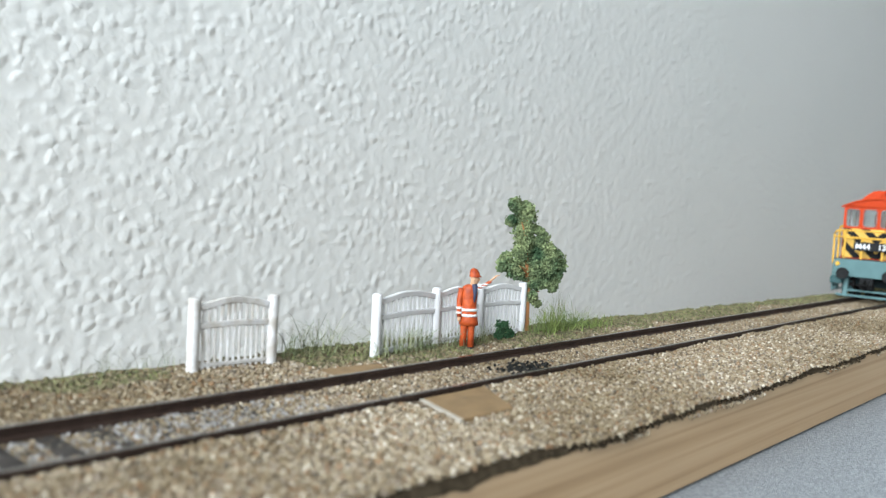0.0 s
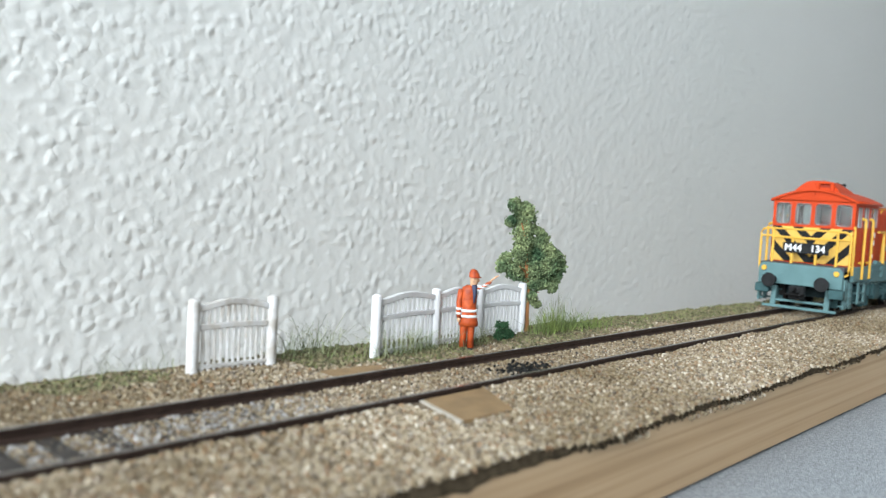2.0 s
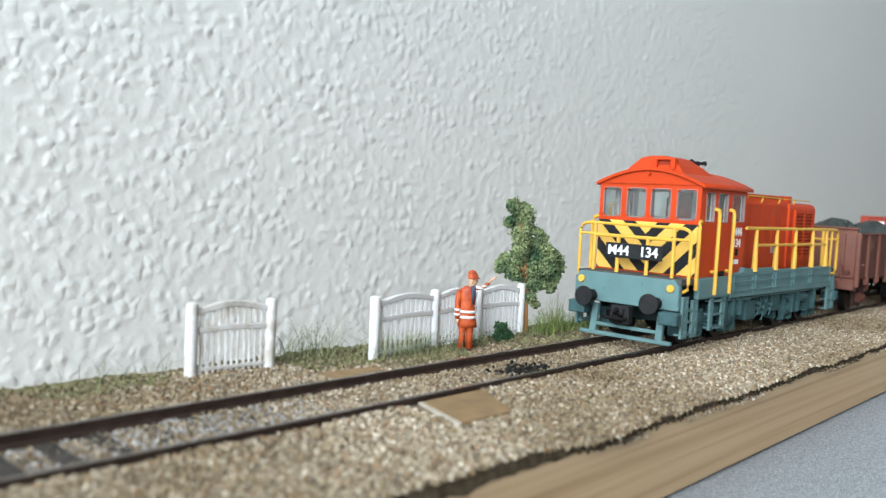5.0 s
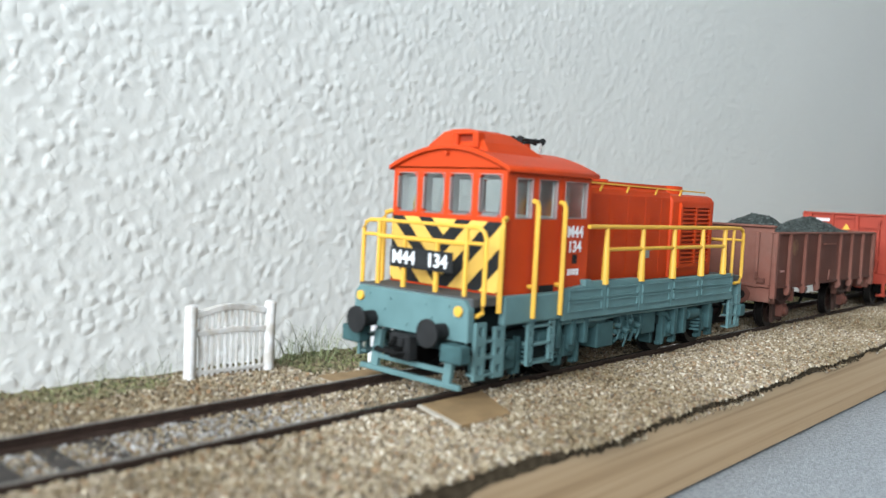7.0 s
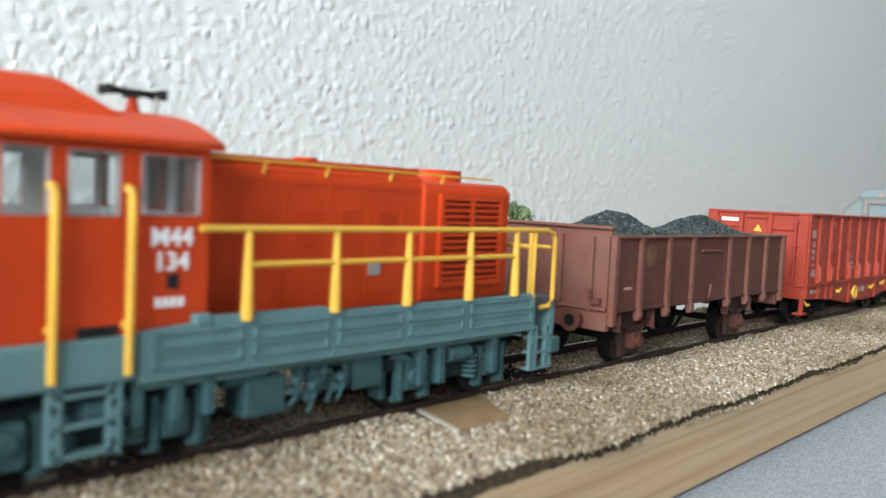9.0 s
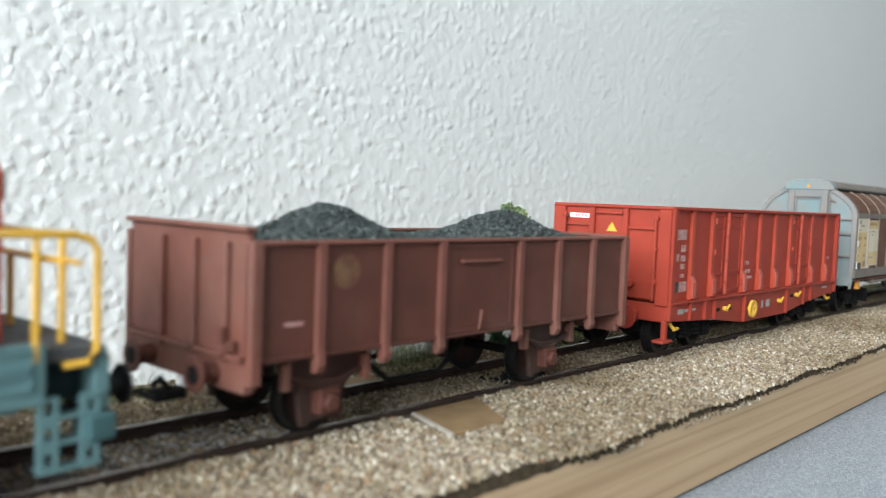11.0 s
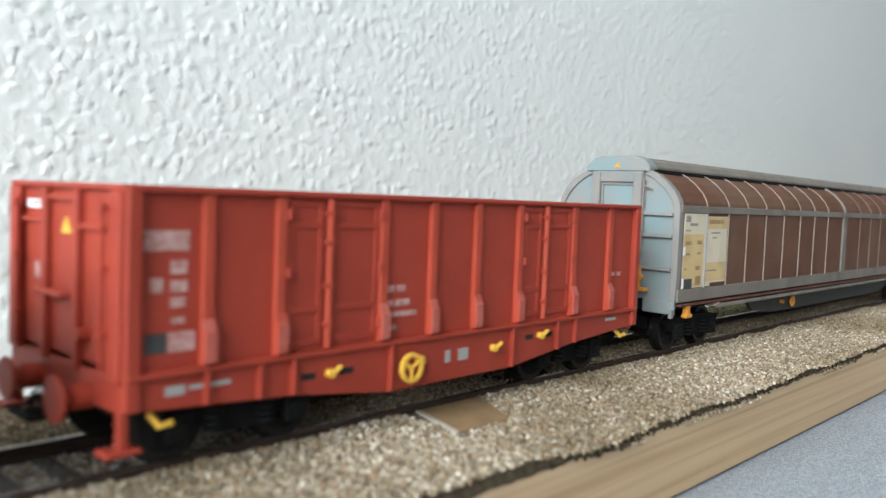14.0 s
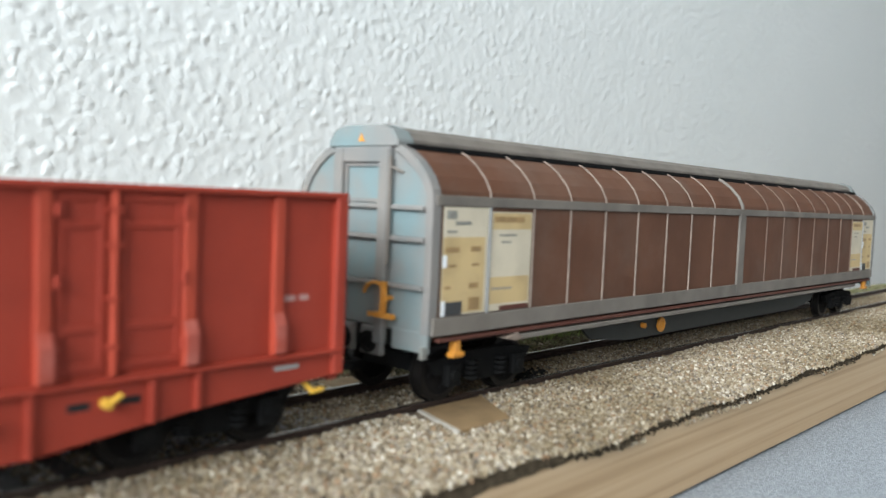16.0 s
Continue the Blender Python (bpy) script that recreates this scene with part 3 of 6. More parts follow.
def blades(name, count, seed, pick, length, width, material, label, lean=0.5):
    rng = np.random.default_rng(seed)
    v, f = [], []
    for i in range(count):
        x, y, k = pick(rng)
        h, w = length * k * rng.uniform(0.4, 1.2), width * rng.uniform(0.6, 1.2)
        a, l = rng.uniform(0, 6.283), rng.uniform(0, lean) * h
        dx, dy = math.cos(a), math.sin(a)
        b = rng.uniform(0, 6.283)
        wx, wy = w * math.cos(b), w * math.sin(b)
        z = ground_z(x, y) - 0.0002
        n = len(v)
        for q in (0.0, 0.4, 0.75):
            s = 1 - q * 0.6
            v += [(x + dx * l * q * q - wx * s, y + dy * l * q * q - wy * s, z + h * q), (x + dx * l * q * q + wx * s, y + dy * l * q * q + wy * s, z + h * q)]
        v.append((x + dx * l, y + dy * l, z + h * (1 - 0.12 * lean)))
        f += [(n, n + 1, n + 3, n + 2), (n + 2, n + 3, n + 5, n + 4), (n + 4, n + 5, n + 6)]
    return sheet(name, v, f, material, label, "stuff", False, "grass")


def short_grass(rng):
    x, y, _ = green_edge(rng)
    return x, y, 0.5 + 0.5 * rng.random()


def tufts(spots):
    def pick(rng):
        x, y, sx, sy, k = spots[rng.integers(len(spots))]
        return rng.normal(x, sx), min(rng.normal(y, sy), back_edge(x) - 0.0005), k
    return pick


blades("short_grass", 9000, 31, short_grass, 0.0016, 0.00007, GRASS, "short green static grass along the back edge", 0.9)
blades("tall_grass", 520, 32, tufts([(0.121, 0.0195, 0.003, 0.001, 0.9), (0.129, 0.0205, 0.003, 0.001, 0.95), (0.151, 0.0215, 0.003, 0.001, 0.8), (0.104, 0.029, 0.004, 0.002, 1.0), (0.113, 0.030, 0.004, 0.002, 1.0), (0.125, 0.022, 0.004, 0.0015, 0.9), (0.135, 0.0215, 0.005, 0.0015, 0.7), (0.150, 0.023, 0.006, 0.002, 0.5)]),
       0.0078, 0.00007, GRASS_PALE, "tall thin green grass beside the fence", 2.2)
blades("tall_grass", 620, 33, tufts([(0.180, 0.021, 0.004, 0.0015, 1.0), (0.188, 0.021, 0.005, 0.0015, 0.8), (0.2, 0.020, 0.005, 0.0015, 0.55)]), 0.0080, 0.00008, GRASS, "green grass tufts at the foot of the tree", 1.6)
blades("tall_grass", 60, 34, tufts([(0.062, 0.031, 0.012, 0.001, 0.9), (0.075, 0.031, 0.008, 0.001, 1.0)]), 0.0045, 0.00005, GRASS_PALE, "sparse dry grass blades at the board's edge", 0.8)
blades("tall_grass", 90, 36, tufts([(0.103, 0.0315, 0.004, 0.0008, 1.0), (0.112, 0.0315, 0.004, 0.0008, 1.0), (0.072, 0.0325, 0.006, 0.0006, 0.7)]), 0.0082, 0.00006, WIRY, "thin dark wiry grass stalks at the board's back edge", 1.8)
blades("tall_grass", 60, 35, tufts([(0.187, 0.023, 0.002, 0.001, 1.0)]), 0.011, 0.00007, GRASS_PALE, "tall dry reed stalks beside the tree", 0.35)


# ---- fences ----
def fence(name, posts, height, slats, label, material, thin, sway):
    x_mid = 1000 * sum(p[0] for p in posts) / len(posts)
    ob = thing(name, x_mid, label, "fence", "white fences")
    rng = random.Random(len(posts) * 7 + slats)
    for (x, y) in posts:
        X, Y = x * 1000, y * 1000
        zb = ground_z(x, y) * 1000 - 0.4
        lean = rng.uniform(-0.12, 0.12)
        f = Form().tube([(X, Y, zb), (X + lean, Y, height - 0.5), (X + lean, Y, height - 0.1), (X + lean, Y, height + 0.25)], 1.12, 10)
        n = len(f.v)
        for k in range(n - 10, n):
            a = f.v[k]
            f.v[k] = (X + lean + (a[0] - X - lean) * 0.55, Y + (a[1] - Y) * 0.55, a[2])
        part("post", f, material, ob, "", smooth=True)
    for (xa, ya), (xb, yb) in zip(posts, posts[1:]):
        A, B = Vector((xa * 1000, ya * 1000, 0)), Vector((xb * 1000, yb * 1000, 0))
        d = (B - A).normalized()
        A, B = A + d * 1.0, B - d * 1.0
        crown = lambda u: height - 1.6 + 1.15 * math.sin(math.pi * u) ** 1.3
        n_y = Vector((-d.y, d.x, 0))

        def board(points, half_high, half_thick):
            """A flat rail following points."""
            f = Form()
            for x, y, z in points:
                f.v += [(x + n_y.x * t, y + n_y.y * t, z + h) for t, h in ((-half_thick, -half_high), (half_thick, -half_high), (half_thick, half_high), (-half_thick, half_high))]
            for q in range(len(points) - 1):
                for e in range(4):
                    f.f.append((4 * q + e, 4 * q + (e + 1) % 4, 4 * q + 4 + (e + 1) % 4, 4 * q + 4 + e))
            last = 4 * len(points) - 4
            f.f += [(3, 2, 1, 0), (last, last + 1, last + 2, last + 3)]
            return f

        top = [(*(A.lerp(B, u))[:2], crown(u)) for u in (i / 10 for i in range(11))]
        part("top_rail", board(top, 0.62, 0.5), material, ob, bevel=0.15)
        part("middle_rail", board([(*A[:2], height * 0.6), (*A.lerp(B, 0.5)[:2], height * 0.6 + 0.3), (*B[:2], height * 0.6)], 0.55, 0.5), material, ob, bevel=0.15)
        part("bottom_rail", board([(*A[:2], 0.4), (*B[:2], 0.4)], 0.35, 0.35), material, ob, bevel=0.1)
        for i in range(slats):
            u = (i + 0.7) / (slats + 0.4)
            p = A.lerp(B, u)
            w = rng.uniform(-sway, sway)
            part("slat", Form().tube([(p.x, p.y, -0.6), (p.x + w, p.y, height * 0.3), (p.x + rng.uniform(-sway, sway), p.y, height * 0.6), (p.x + w, p.y, crown(u))], thin * rng.uniform(0.85, 1.15), 6), material, ob)
    return ob


fence("garden_fence", FENCE_A, 12.6, 11, "short white plastic picket fence panel with worn paint", FENCE_WORN, 0.33, 0.22)
fence("garden_fence", FENCE_B, 12.4, 11, "long white plastic picket fence with arched top rails", FENCE, 0.36, 0.05)


# ---- tree, bush, figurine ----
def foliage(name, clumps, leaf, seed, material, parent=None, label=""):
    """Foam foliage: many small crumbs gathered in lumps, with gaps between them."""
    rng = np.random.default_rng(seed)
    v, f = [], []
    octa = np.array([(1, 0, 0), (-1, 0, 0), (0, 1, 0), (0, -1, 0), (0, 0, 1), (0, 0, -1)], float)
    tri = np.array([(0, 2, 4), (2, 1, 4), (1, 3, 4), (3, 0, 4), (2, 0, 5), (1, 2, 5), (3, 1, 5), (0, 3, 5)])
    k = 0
    for (x, y, z, r, count) in clumps:
        for _ in range(count):
            d = rng.normal(0, 1, 3)
            d *= r * (rng.random() ** 0.4 + (0.22 if rng.random() < 0.12 else 0.0)) / np.linalg.norm(d)
            p = np.array((x, y, z)) + d * (1 + 0.25 * noise.noise((d[0] * 0.9 + x, d[1] * 0.9, d[2] * 0.9 + z)))
            a = octa * rng.uniform(0.5, 1.3, (6, 1)) * leaf * rng.uniform(0.6, 1.3)
            m = np.array(Euler(rng.uniform(0, 6.28, 3)).to_matrix())
            v.append((a @ m.T + p - (SHIFT[0], 0, 0)) / 1000)
            f.append(tri + 6 * k)
            k += 1
    me = bpy.data.meshes.new(name)
    me.from_pydata(np.concatenate(v).tolist(), [], np.concatenate(f).tolist())
    me.materials.append(material)
    ob = new(name, me)
    ob.parent = parent
    return tagged(ob, label) if label else ob


TX, TY = TREE
tree = thing("model_tree", TX, "small green foam-leaved model tree behind the fence", "tree")
trunk = Form().tube([(TX, TY, -1.2), (TX - 0.2, TY, 5), (TX - 0.3, TY, 11), (TX - 1.8, TY, 20), (TX - 2.4, TY, 29)], 0.95, 8, 0.3)
for a, b in (((TX - 0.3, TY, 11), (TX + 5, TY + 1, 15)), ((TX - 0.8, TY, 14), (TX - 5.5, TY - 1, 17)), ((TX - 1.5, TY, 18), (TX + 1.5, TY + 2, 24)), ((TX - 1.9, TY, 22), (TX - 4.5, TY, 28)), ((TX - 0.2, TY, 9), (TX + 3.5, TY - 1, 10))):
    trunk.tube([a, tuple((Vector(a) + Vector(b)) / 2 + Vector((0, 0, 0.7))), b], 0.35, 5, 0.15)
part("trunk", trunk, BARK, tree, smooth=True)
rt = random.Random(4)
crown = []
for (dx, dz, r) in ((-3.2, 31.2, 2.3), (-0.6, 30.6, 2.2), (-2.0, 28.2, 2.9), (-4.4, 27.2, 1.7), (-1.2, 25.2, 2.8), (1.6, 26.0, 1.7), (-0.6, 22.0, 2.9), (2.2, 22.2, 2.0), (-2.2, 19.2, 2.6), (1.2, 18.6, 3.0), (4.2, 18.2, 2.6),
                    (-5.0, 17.4, 2.0), (-3.0, 15.2, 2.6), (0.6, 14.6, 2.9), (4.4, 14.6, 2.9), (6.6, 16.2, 2.0), (7.0, 13.6, 1.7), (2.4, 11.2, 2.4), (5.2, 11.4, 1.8), (1.6, 8.6, 1.9), (2.6, 6.8, 1.2), (-5.6, 15.4, 1.2), (4.4, 20.6, 2.3), (5.9, 18.4, 2.3), (3.4, 23.6, 1.8)):
    for _ in range(3):
        crown.append((TX + 0.68 * (dx * 1.14 - 0.9) + rt.uniform(-1, 1) * r * 0.5, TY - 0.73 * (dx * 1.14 - 0.9) + rt.uniform(-1.2, 0.8) * r * 0.6, dz + 0.6 + rt.uniform(-1, 1) * r * 0.4, r * rt.uniform(0.6, 0.9), int(130 * r)))
foliage("crown", crown, 0.34, 8, LEAF, tree, "mottled green foam foliage")

bush = thing("small_bush", BUSH[0], "low dark green foam bush in front of the fence", "bush")
foliage("bush_leaves", [(BUSH[0] + dx * 1.2, BUSH[1] + dy, dz * 1.15, r * 1.15, 120) for dx, dy, dz, r in ((0, 0, 1.2, 1.5), (1.6, 0.2, 0.8, 1.3), (-1.0, 0.2, 2.6, 1.1), (0.4, 0.1, 2.6, 0.9), (2.6, 0, 0.4, 0.8), (-1.4, 0.1, 0.6, 1.0))], 0.3, 9, LEAF_DARK, bush)


def figurine(x, y):
    """One plain painted mesh."""
    SHIFT[0] = x
    me = bpy.data.meshes.new("model_figurine")
    mats = [HIVIS, HIVIS_BAND, SKIN, BOOT, SHIRT]
    for m in mats:
        me.materials.append(m)
    bm = bmesh.new()

    def loft(sections, slot, sides=10):
        """Rings (x, y, z, rx, ry) joined up."""
        rings = []
        for cx, cy, cz, rx, ry in sections:
            rings.append([bm.verts.new(((cx * 0.9 + 0.9 * rx * math.cos(2 * math.pi * s / sides)) / 1000, (cy + ry * math.sin(2 * math.pi * s / sides)) / 1000, cz / 1000)) for s in range(sides)])
        for a, b in zip(rings, rings[1:]):
            for s in range(sides):
                q = bm.faces.new((a[s], a[(s + 1) % sides], b[(s + 1) % sides], b[s]))
                q.material_index, q.smooth = slot, True
        for r in (rings[0], rings[-1]):
            bm.faces.new(r).material_index = slot

    for s in (-1, 1):
        loft([(s * 0.95, -0.3, 0, 0.75, 1.2), (s * 0.95, -0.3, 0.5, 0.8, 1.25), (s * 0.95, 0, 0.9, 0.7, 0.8)], 3)
        loft([(s * 0.95, 0, 0.8, 0.85, 0.95), (s * 0.9, 0, 3.4, 0.8, 0.9), (s * 0.85, 0, 6.6, 1.0, 1.15), (s * 0.6, 0, 8.2, 1.0, 1.25)], 0)
    loft([(0.2, 0, 5.5, 2.35, 1.6), (0.15, 0, 6.4, 2.3, 1.6), (0, 0, 8.2, 2.05, 1.5), (0, 0, 10.2, 1.85, 1.35), (0, 0, 12.4, 2.0, 1.35), (0, 0, 13.8, 1.7, 1.1), (0, 0, 14.3, 0.8, 0.8)], 0, 14)
    for z in (7.4, 8.6):
        loft([(0.03, 0, z, 2.24, 1.64), (0.03, 0, z + 0.55, 2.18, 1.6)], 1, 14)
    loft([(-1.9, -0.2, 13.4, 0.75, 0.8), (-2.3, -0.3, 11, 0.7, 0.75), (-2.3, -0.6, 8.8, 0.62, 0.7), (-2.2, -0.9, 7.3, 0.55, 0.6)], 0)
    for z in (8.0, 9.0):
        loft([(-2.28, -0.6, z, 0.8, 0.85), (-2.28, -0.6, z + 0.45, 0.8, 0.85)], 1)
    loft([(-2.2, -0.95, 6.3, 0.3, 0.4), (-2.2, -0.95, 7.3, 0.5, 0.5)], 2)
    loft([(0.9, -0.2, 13.9, 0.6, 0.8), (1.9, -0.5, 13.6, 0.85, 0.9), (3.2, -0.7, 14.1, 0.78, 0.8), (4.4, -0.8, 15.0, 0.7, 0.72), (4.7, -0.8, 15.3, 0.45, 0.5)], 0)
    for d in (0.0, 0.75):
        loft([(2.95 + d, -0.7, 13.95 + d * 0.7, 0.88, 0.88), (3.3 + d, -0.72, 14.25 + d * 0.7, 0.86, 0.86)], 1)
    loft([(4.6, -0.8, 15.2, 0.36, 0.36), (5.8, -0.85, 16.2, 0.34, 0.34), (6.3, -0.9, 16.6, 0.42, 0.36), (6.9, -0.9, 16.8, 0.16, 0.16)], 2, 8)
    loft([(1.15, -0.75, 10.6, 0.25, 0.5), (1.2, -0.85, 12.4, 0.5, 0.6), (1.15, -0.75, 14.0, 0.75, 0.7), (1.0, -0.6, 14.5, 0.6, 0.6)], 4, 8)
    loft([(0.6, -0.1, 13.9, 0.55, 0.6), (0.95, -0.25, 14.6, 0.85, 0.9), (1.1, -0.3, 15.5, 1.05, 1.05), (0.95, -0.2, 16.4, 1.05, 1.1)], 2, 12)
    loft([(1.95, -0.5, 15.1, 0.14, 0.14), (2.2, -0.5, 15.4, 0.22, 0.2), (1.9, -0.45, 16.0, 0.14, 0.14)], 2, 6)
    loft([(0.9, -1.3, 15.2, 0.2, 0.16), (0.85, -1.34, 15.6, 0.3, 0.2), (0.9, -1.25, 15.95, 0.18, 0.14)], 2, 6)
    loft([(1.25, -0.4, 16.05, 1.55, 1.5), (1.05, -0.25, 16.3, 1.3, 1.36), (0.9, -0.15, 17.0, 1.15, 1.25), (0.8, -0.1, 17.6, 0.8, 0.9), (0.75, -0.1, 17.85, 0.3, 0.3)], 0, 14)
    bmesh.ops.recalc_face_normals(bm, faces=bm.faces)
    bm.to_mesh(me)
    bm.free()
    ob = new("model_figurine", me)
    ob.matrix_world = pose(x / 1000, y / 1000, ground_z(x / 1000, y / 1000) - 0.0003, 0, 0, -46) @ Matrix.Scale(1.06, 4)
    return tagged(ob, "small orange painted workman figurine standing by the fence", "figurine")


figurine(*MAN)
# ---- rolling stock ----
WHEELS = []            # wheelset, its place in its vehicle and its radius


def wheelset(vehicle, x, r, material=None):
    """Two wheels on an axle; the part turns about its own axle."""
    keep, SHIFT[0] = SHIFT[0], 0.0
    axle = part("wheelset", Form().tube([(0, -9.5, 0), (0, 9.5, 0)], 0.9, 8), WHEEL, vehicle)
    for s in (-1, 1):
        disc = Form().tube([(0, s * 7.4, 0), (0, s * 9.3, 0)], r * 0.86, 24)
        disc.tube([(0, s * 9.3, 0), (0, s * 9.7, 0)], r * 0.3, 12)
        for k in range(4):
            a = math.pi / 2 * k
            disc.box(r * 0.55 * math.cos(a) - 0.3, r * 0.55 * math.cos(a) + 0.3, s * 9.45 - 0.15, s * 9.45 + 0.15, r * 0.55 * math.sin(a) - 0.3, r * 0.55 * math.sin(a) + 0.3)
        wheel = part("wheel", disc, material or WHEEL, axle)
        part("tyre", Form().ring((0, s * 8.5, 0), "y", r * 0.8, r, 2.0, 28).ring((0, s * 7.4, 0), "y", r * 0.8, r * 1.1, 0.4, 28), TYRE, wheel, "bare metal tyre")
    SHIFT[0] = keep
    axle.location = ((x - keep) / 1000, 0, r / 1000)
    WHEELS.append((axle, x - keep, r))
    return axle


def buffers(vehicle, x, way, z, disc_r, material, y=9.0, stem=4.5, hollow=False):
    for s in (-1, 1):
        f = Form().tube([(x, s * y, z), (x + way * stem * 0.62, s * y, z)], disc_r * 0.58, 12)
        f.tube([(x + way * stem * 0.5, s * y, z), (x + way * stem * 0.9, s * y, z)], disc_r * 0.4, 12)
        b = part("buffer", f, material, vehicle, smooth=True)
        h = Form().tube([(x + way * (stem * 0.88), s * y, z), (x + way * (stem * 0.97), s * y, z), (x + way * stem, s * y, z)], disc_r, 18)
        part("buffer_head", h, material, b, smooth=True, bevel=0.12)


def coupler(vehicle, x, way, z=6.5):
    f = Form().box(min(x, x + way * 4.6), max(x, x + way * 4.6), -1.3, 1.3, z - 0.8, z + 0.6)
    f.tube([(x + way * 4.2, -3.2, z + 0.1), (x + way * 5.4, -2.8, z + 0.1), (x + way * 5.4, 2.8, z + 0.1), (x + way * 4.2, 3.2, z + 0.1)], 0.45, 6)
    f.tube([(x + way * 1.5, 0, z), (x + way * 3.5, 0, z + 2.2), (x + way * 4.6, 0, z + 1.2)], 0.5, 6)
    return part("coupling", f, CHASSIS, vehicle, "black loop coupling")


def clip(poly, inside, cross):
    out = []
    for i, p in enumerate(poly):
        q = poly[(i + 1) % len(poly)]
        if inside(p):
            out.append(p)
        if inside(p) != inside(q):
            out.append(cross(p, q))
    return out


def clip_box(poly, u0, u1, v0, v1):
    for k, lim, sg in ((0, u0, 1), (0, u1, -1), (1, v0, 1), (1, v1, -1)):
        if not poly:
            return poly

        def cross(p, q):
            t = (lim - p[k]) / (q[k] - p[k])
            return (p[0] + t * (q[0] - p[0]), p[1] + t * (q[1] - p[1]))
        poly = clip(poly, lambda p: sg * (p[k] - lim) >= 0, cross)
    return poly


def pierced(x0, x1, y, z0, z1, thick, n):
    """An upright step plate in the plane y with n rectangular holes."""
    h = (z1 - z0) / n
    holes = [(x0 + (x1 - x0) * 0.3, x1 - (x1 - x0) * 0.3, z0 + h * (i + 0.28), z0 + h * (i + 0.78)) for i in range(n)]
    return Form().panel("y", y, x0, x1, z0, z1, holes, thick)


def locomotive():
    ob = thing("diesel_locomotive", 160, "orange-red and blue-grey model diesel shunting locomotive with yellow handrails", "locomotive")
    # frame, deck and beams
    part("underframe", Form().box(109, 216, -11, 11, 10.5, 15.4), UNDER_SHADE, ob, "blue-grey underframe with its shade painted in")
    part("deck", Form().box(107.6, 216.8, -14.4, 14.4, 15.6, 17.2), DECK, ob, "dark grey walkway deck", bevel=0.15)
    for x, way in ((107.4, -1), (217.0, 1)):
        prof = [(-14.4, 9.6), (14.4, 9.6), (14.4, 15.4), (13.2, 16.9), (-13.2, 16.9), (-14.4, 15.4)]
        beam = part("buffer_beam", Form().prism(prof, "x", x - 0.9, x + 0.9), TEAL, ob, bevel=0.2)
        rv = Form()
        for yy, zz in ((-10, 15.5), (-4.5, 15.2), (4.5, 15.2), (10, 15.5), (-6, 13), (6, 13), (0, 11)):
            rv.tube([(x + way * 0.85, yy, zz), (x + way * 1.1, yy, zz)], 0.3, 8)
        part("rivet_row", rv, TEAL, beam)
        for s in (-1, 1):
            part("marker_lamp", Form().tube([(x + way * 0.8, s * 12.4, 14.9), (x + way * 1.5, s * 12.4, 14.9)], 0.95, 14), YELLOW, beam, "round yellow knob", smooth=True, bevel=0.15)
            part("corner_block", Form().box(x - way * 0.2 - 3 + way * 1.2, x + way * 1.2, s * 12.6 - 3.2, s * 12.6 + 1.6, 6.4, 9.5), TEAL_SHADED, ob, bevel=0.3)
    buffers(ob, 107.0, -1, 11.0, 2.5, BLACK, stem=4.9)
    buffers(ob, 217.4, 1, 11.0, 2.5, BLACK, stem=4.9)
    coupler(ob, 107.0, -1)
    coupler(ob, 217.4, 1)
    hook = Form().box(104.6, 107, -2.6, 2.6, 4.8, 9.4).box(103.8, 105, -1.5, 1.5, 7.2, 8.8)
    part("coupler_pocket", hook, BLACK, ob, bevel=0.3)
    guard = Form().box(106.6, 107.6, -13.0, 12.4, 1.1, 2.1).box(107.2, 108.0, -10.2, 9.8, 3.4, 4.3)
    for yy in (-9.6, 8.8):
        guard.prism([(106.8, 1.5), (107.8, 1.5), (109.2, 8.8), (107.8, 8.8)], "y", yy - 0.9, yy + 0.9)
    part("rail_guard", guard, TEAL, ob, bevel=0.15)
    # side sills with embossed panels
    for s in (-1, 1):
        y0, y1 = sorted((s * 13.9, s * 15.3))
        sill = Form().prism([(133.4, 11.5), (210.4, 11.3), (210.4, 18.0), (162.5, 18.1), (161.0, 18.8), (142.8, 18.8), (141.0, 18.2), (133.4, 17.6)], "y", y0, y1)
        side = part("side_sill", sill, TEAL, ob, bevel=0.15)
        for xa, xb in ((135, 147), (149, 161.2), (163.2, 175.6), (177.6, 190), (192, 209)):
            for za in (13.0, 15.4):
                e = Form()
                for box in ((xa, xb, za, za + 0.28), (xa, xb, za + 1.7, za + 1.98), (xa, xa + 0.3, za, za + 1.9), (xb - 0.3, xb, za, za + 1.9)):
                    yy = sorted((s * 15.28, s * 15.62))
                    e.box(box[0], box[1], yy[0], yy[1], box[2], box[3])
                part("embossed_panel", e, TEAL, side)
        for xa in (148, 162.2, 176.6, 191):
            part("seam", Form().box(xa - 0.12, xa + 0.12, *sorted((s * 15.25, s * 15.42)), 11.6, 17.9), TEAL, side)
        part("front_skirt", Form().box(115.2, 133.2, y0, y1, 12.0, 17.3), TEAL, ob, bevel=0.4)
        part("sill_block", Form().box(140.4, 142.6, *sorted((s * 13.9, s * 15.5)), 17.8, 19.2), TEAL, ob, "pale blue-grey block", bevel=0.15)
        # corner steps and ladders
        for xa, xb, zt in ((108.2, 111.0, 13.0), (113.4, 116.2, 12.0), (209.8, 212.0, 12.0), (214.4, 216.6, 12.0)):
            part("step_plate", pierced(xa, xb, s * 14.6 - 0.35, 3.0 if xa < 200 else 3.6, zt, 0.7, 3), TEAL, ob)
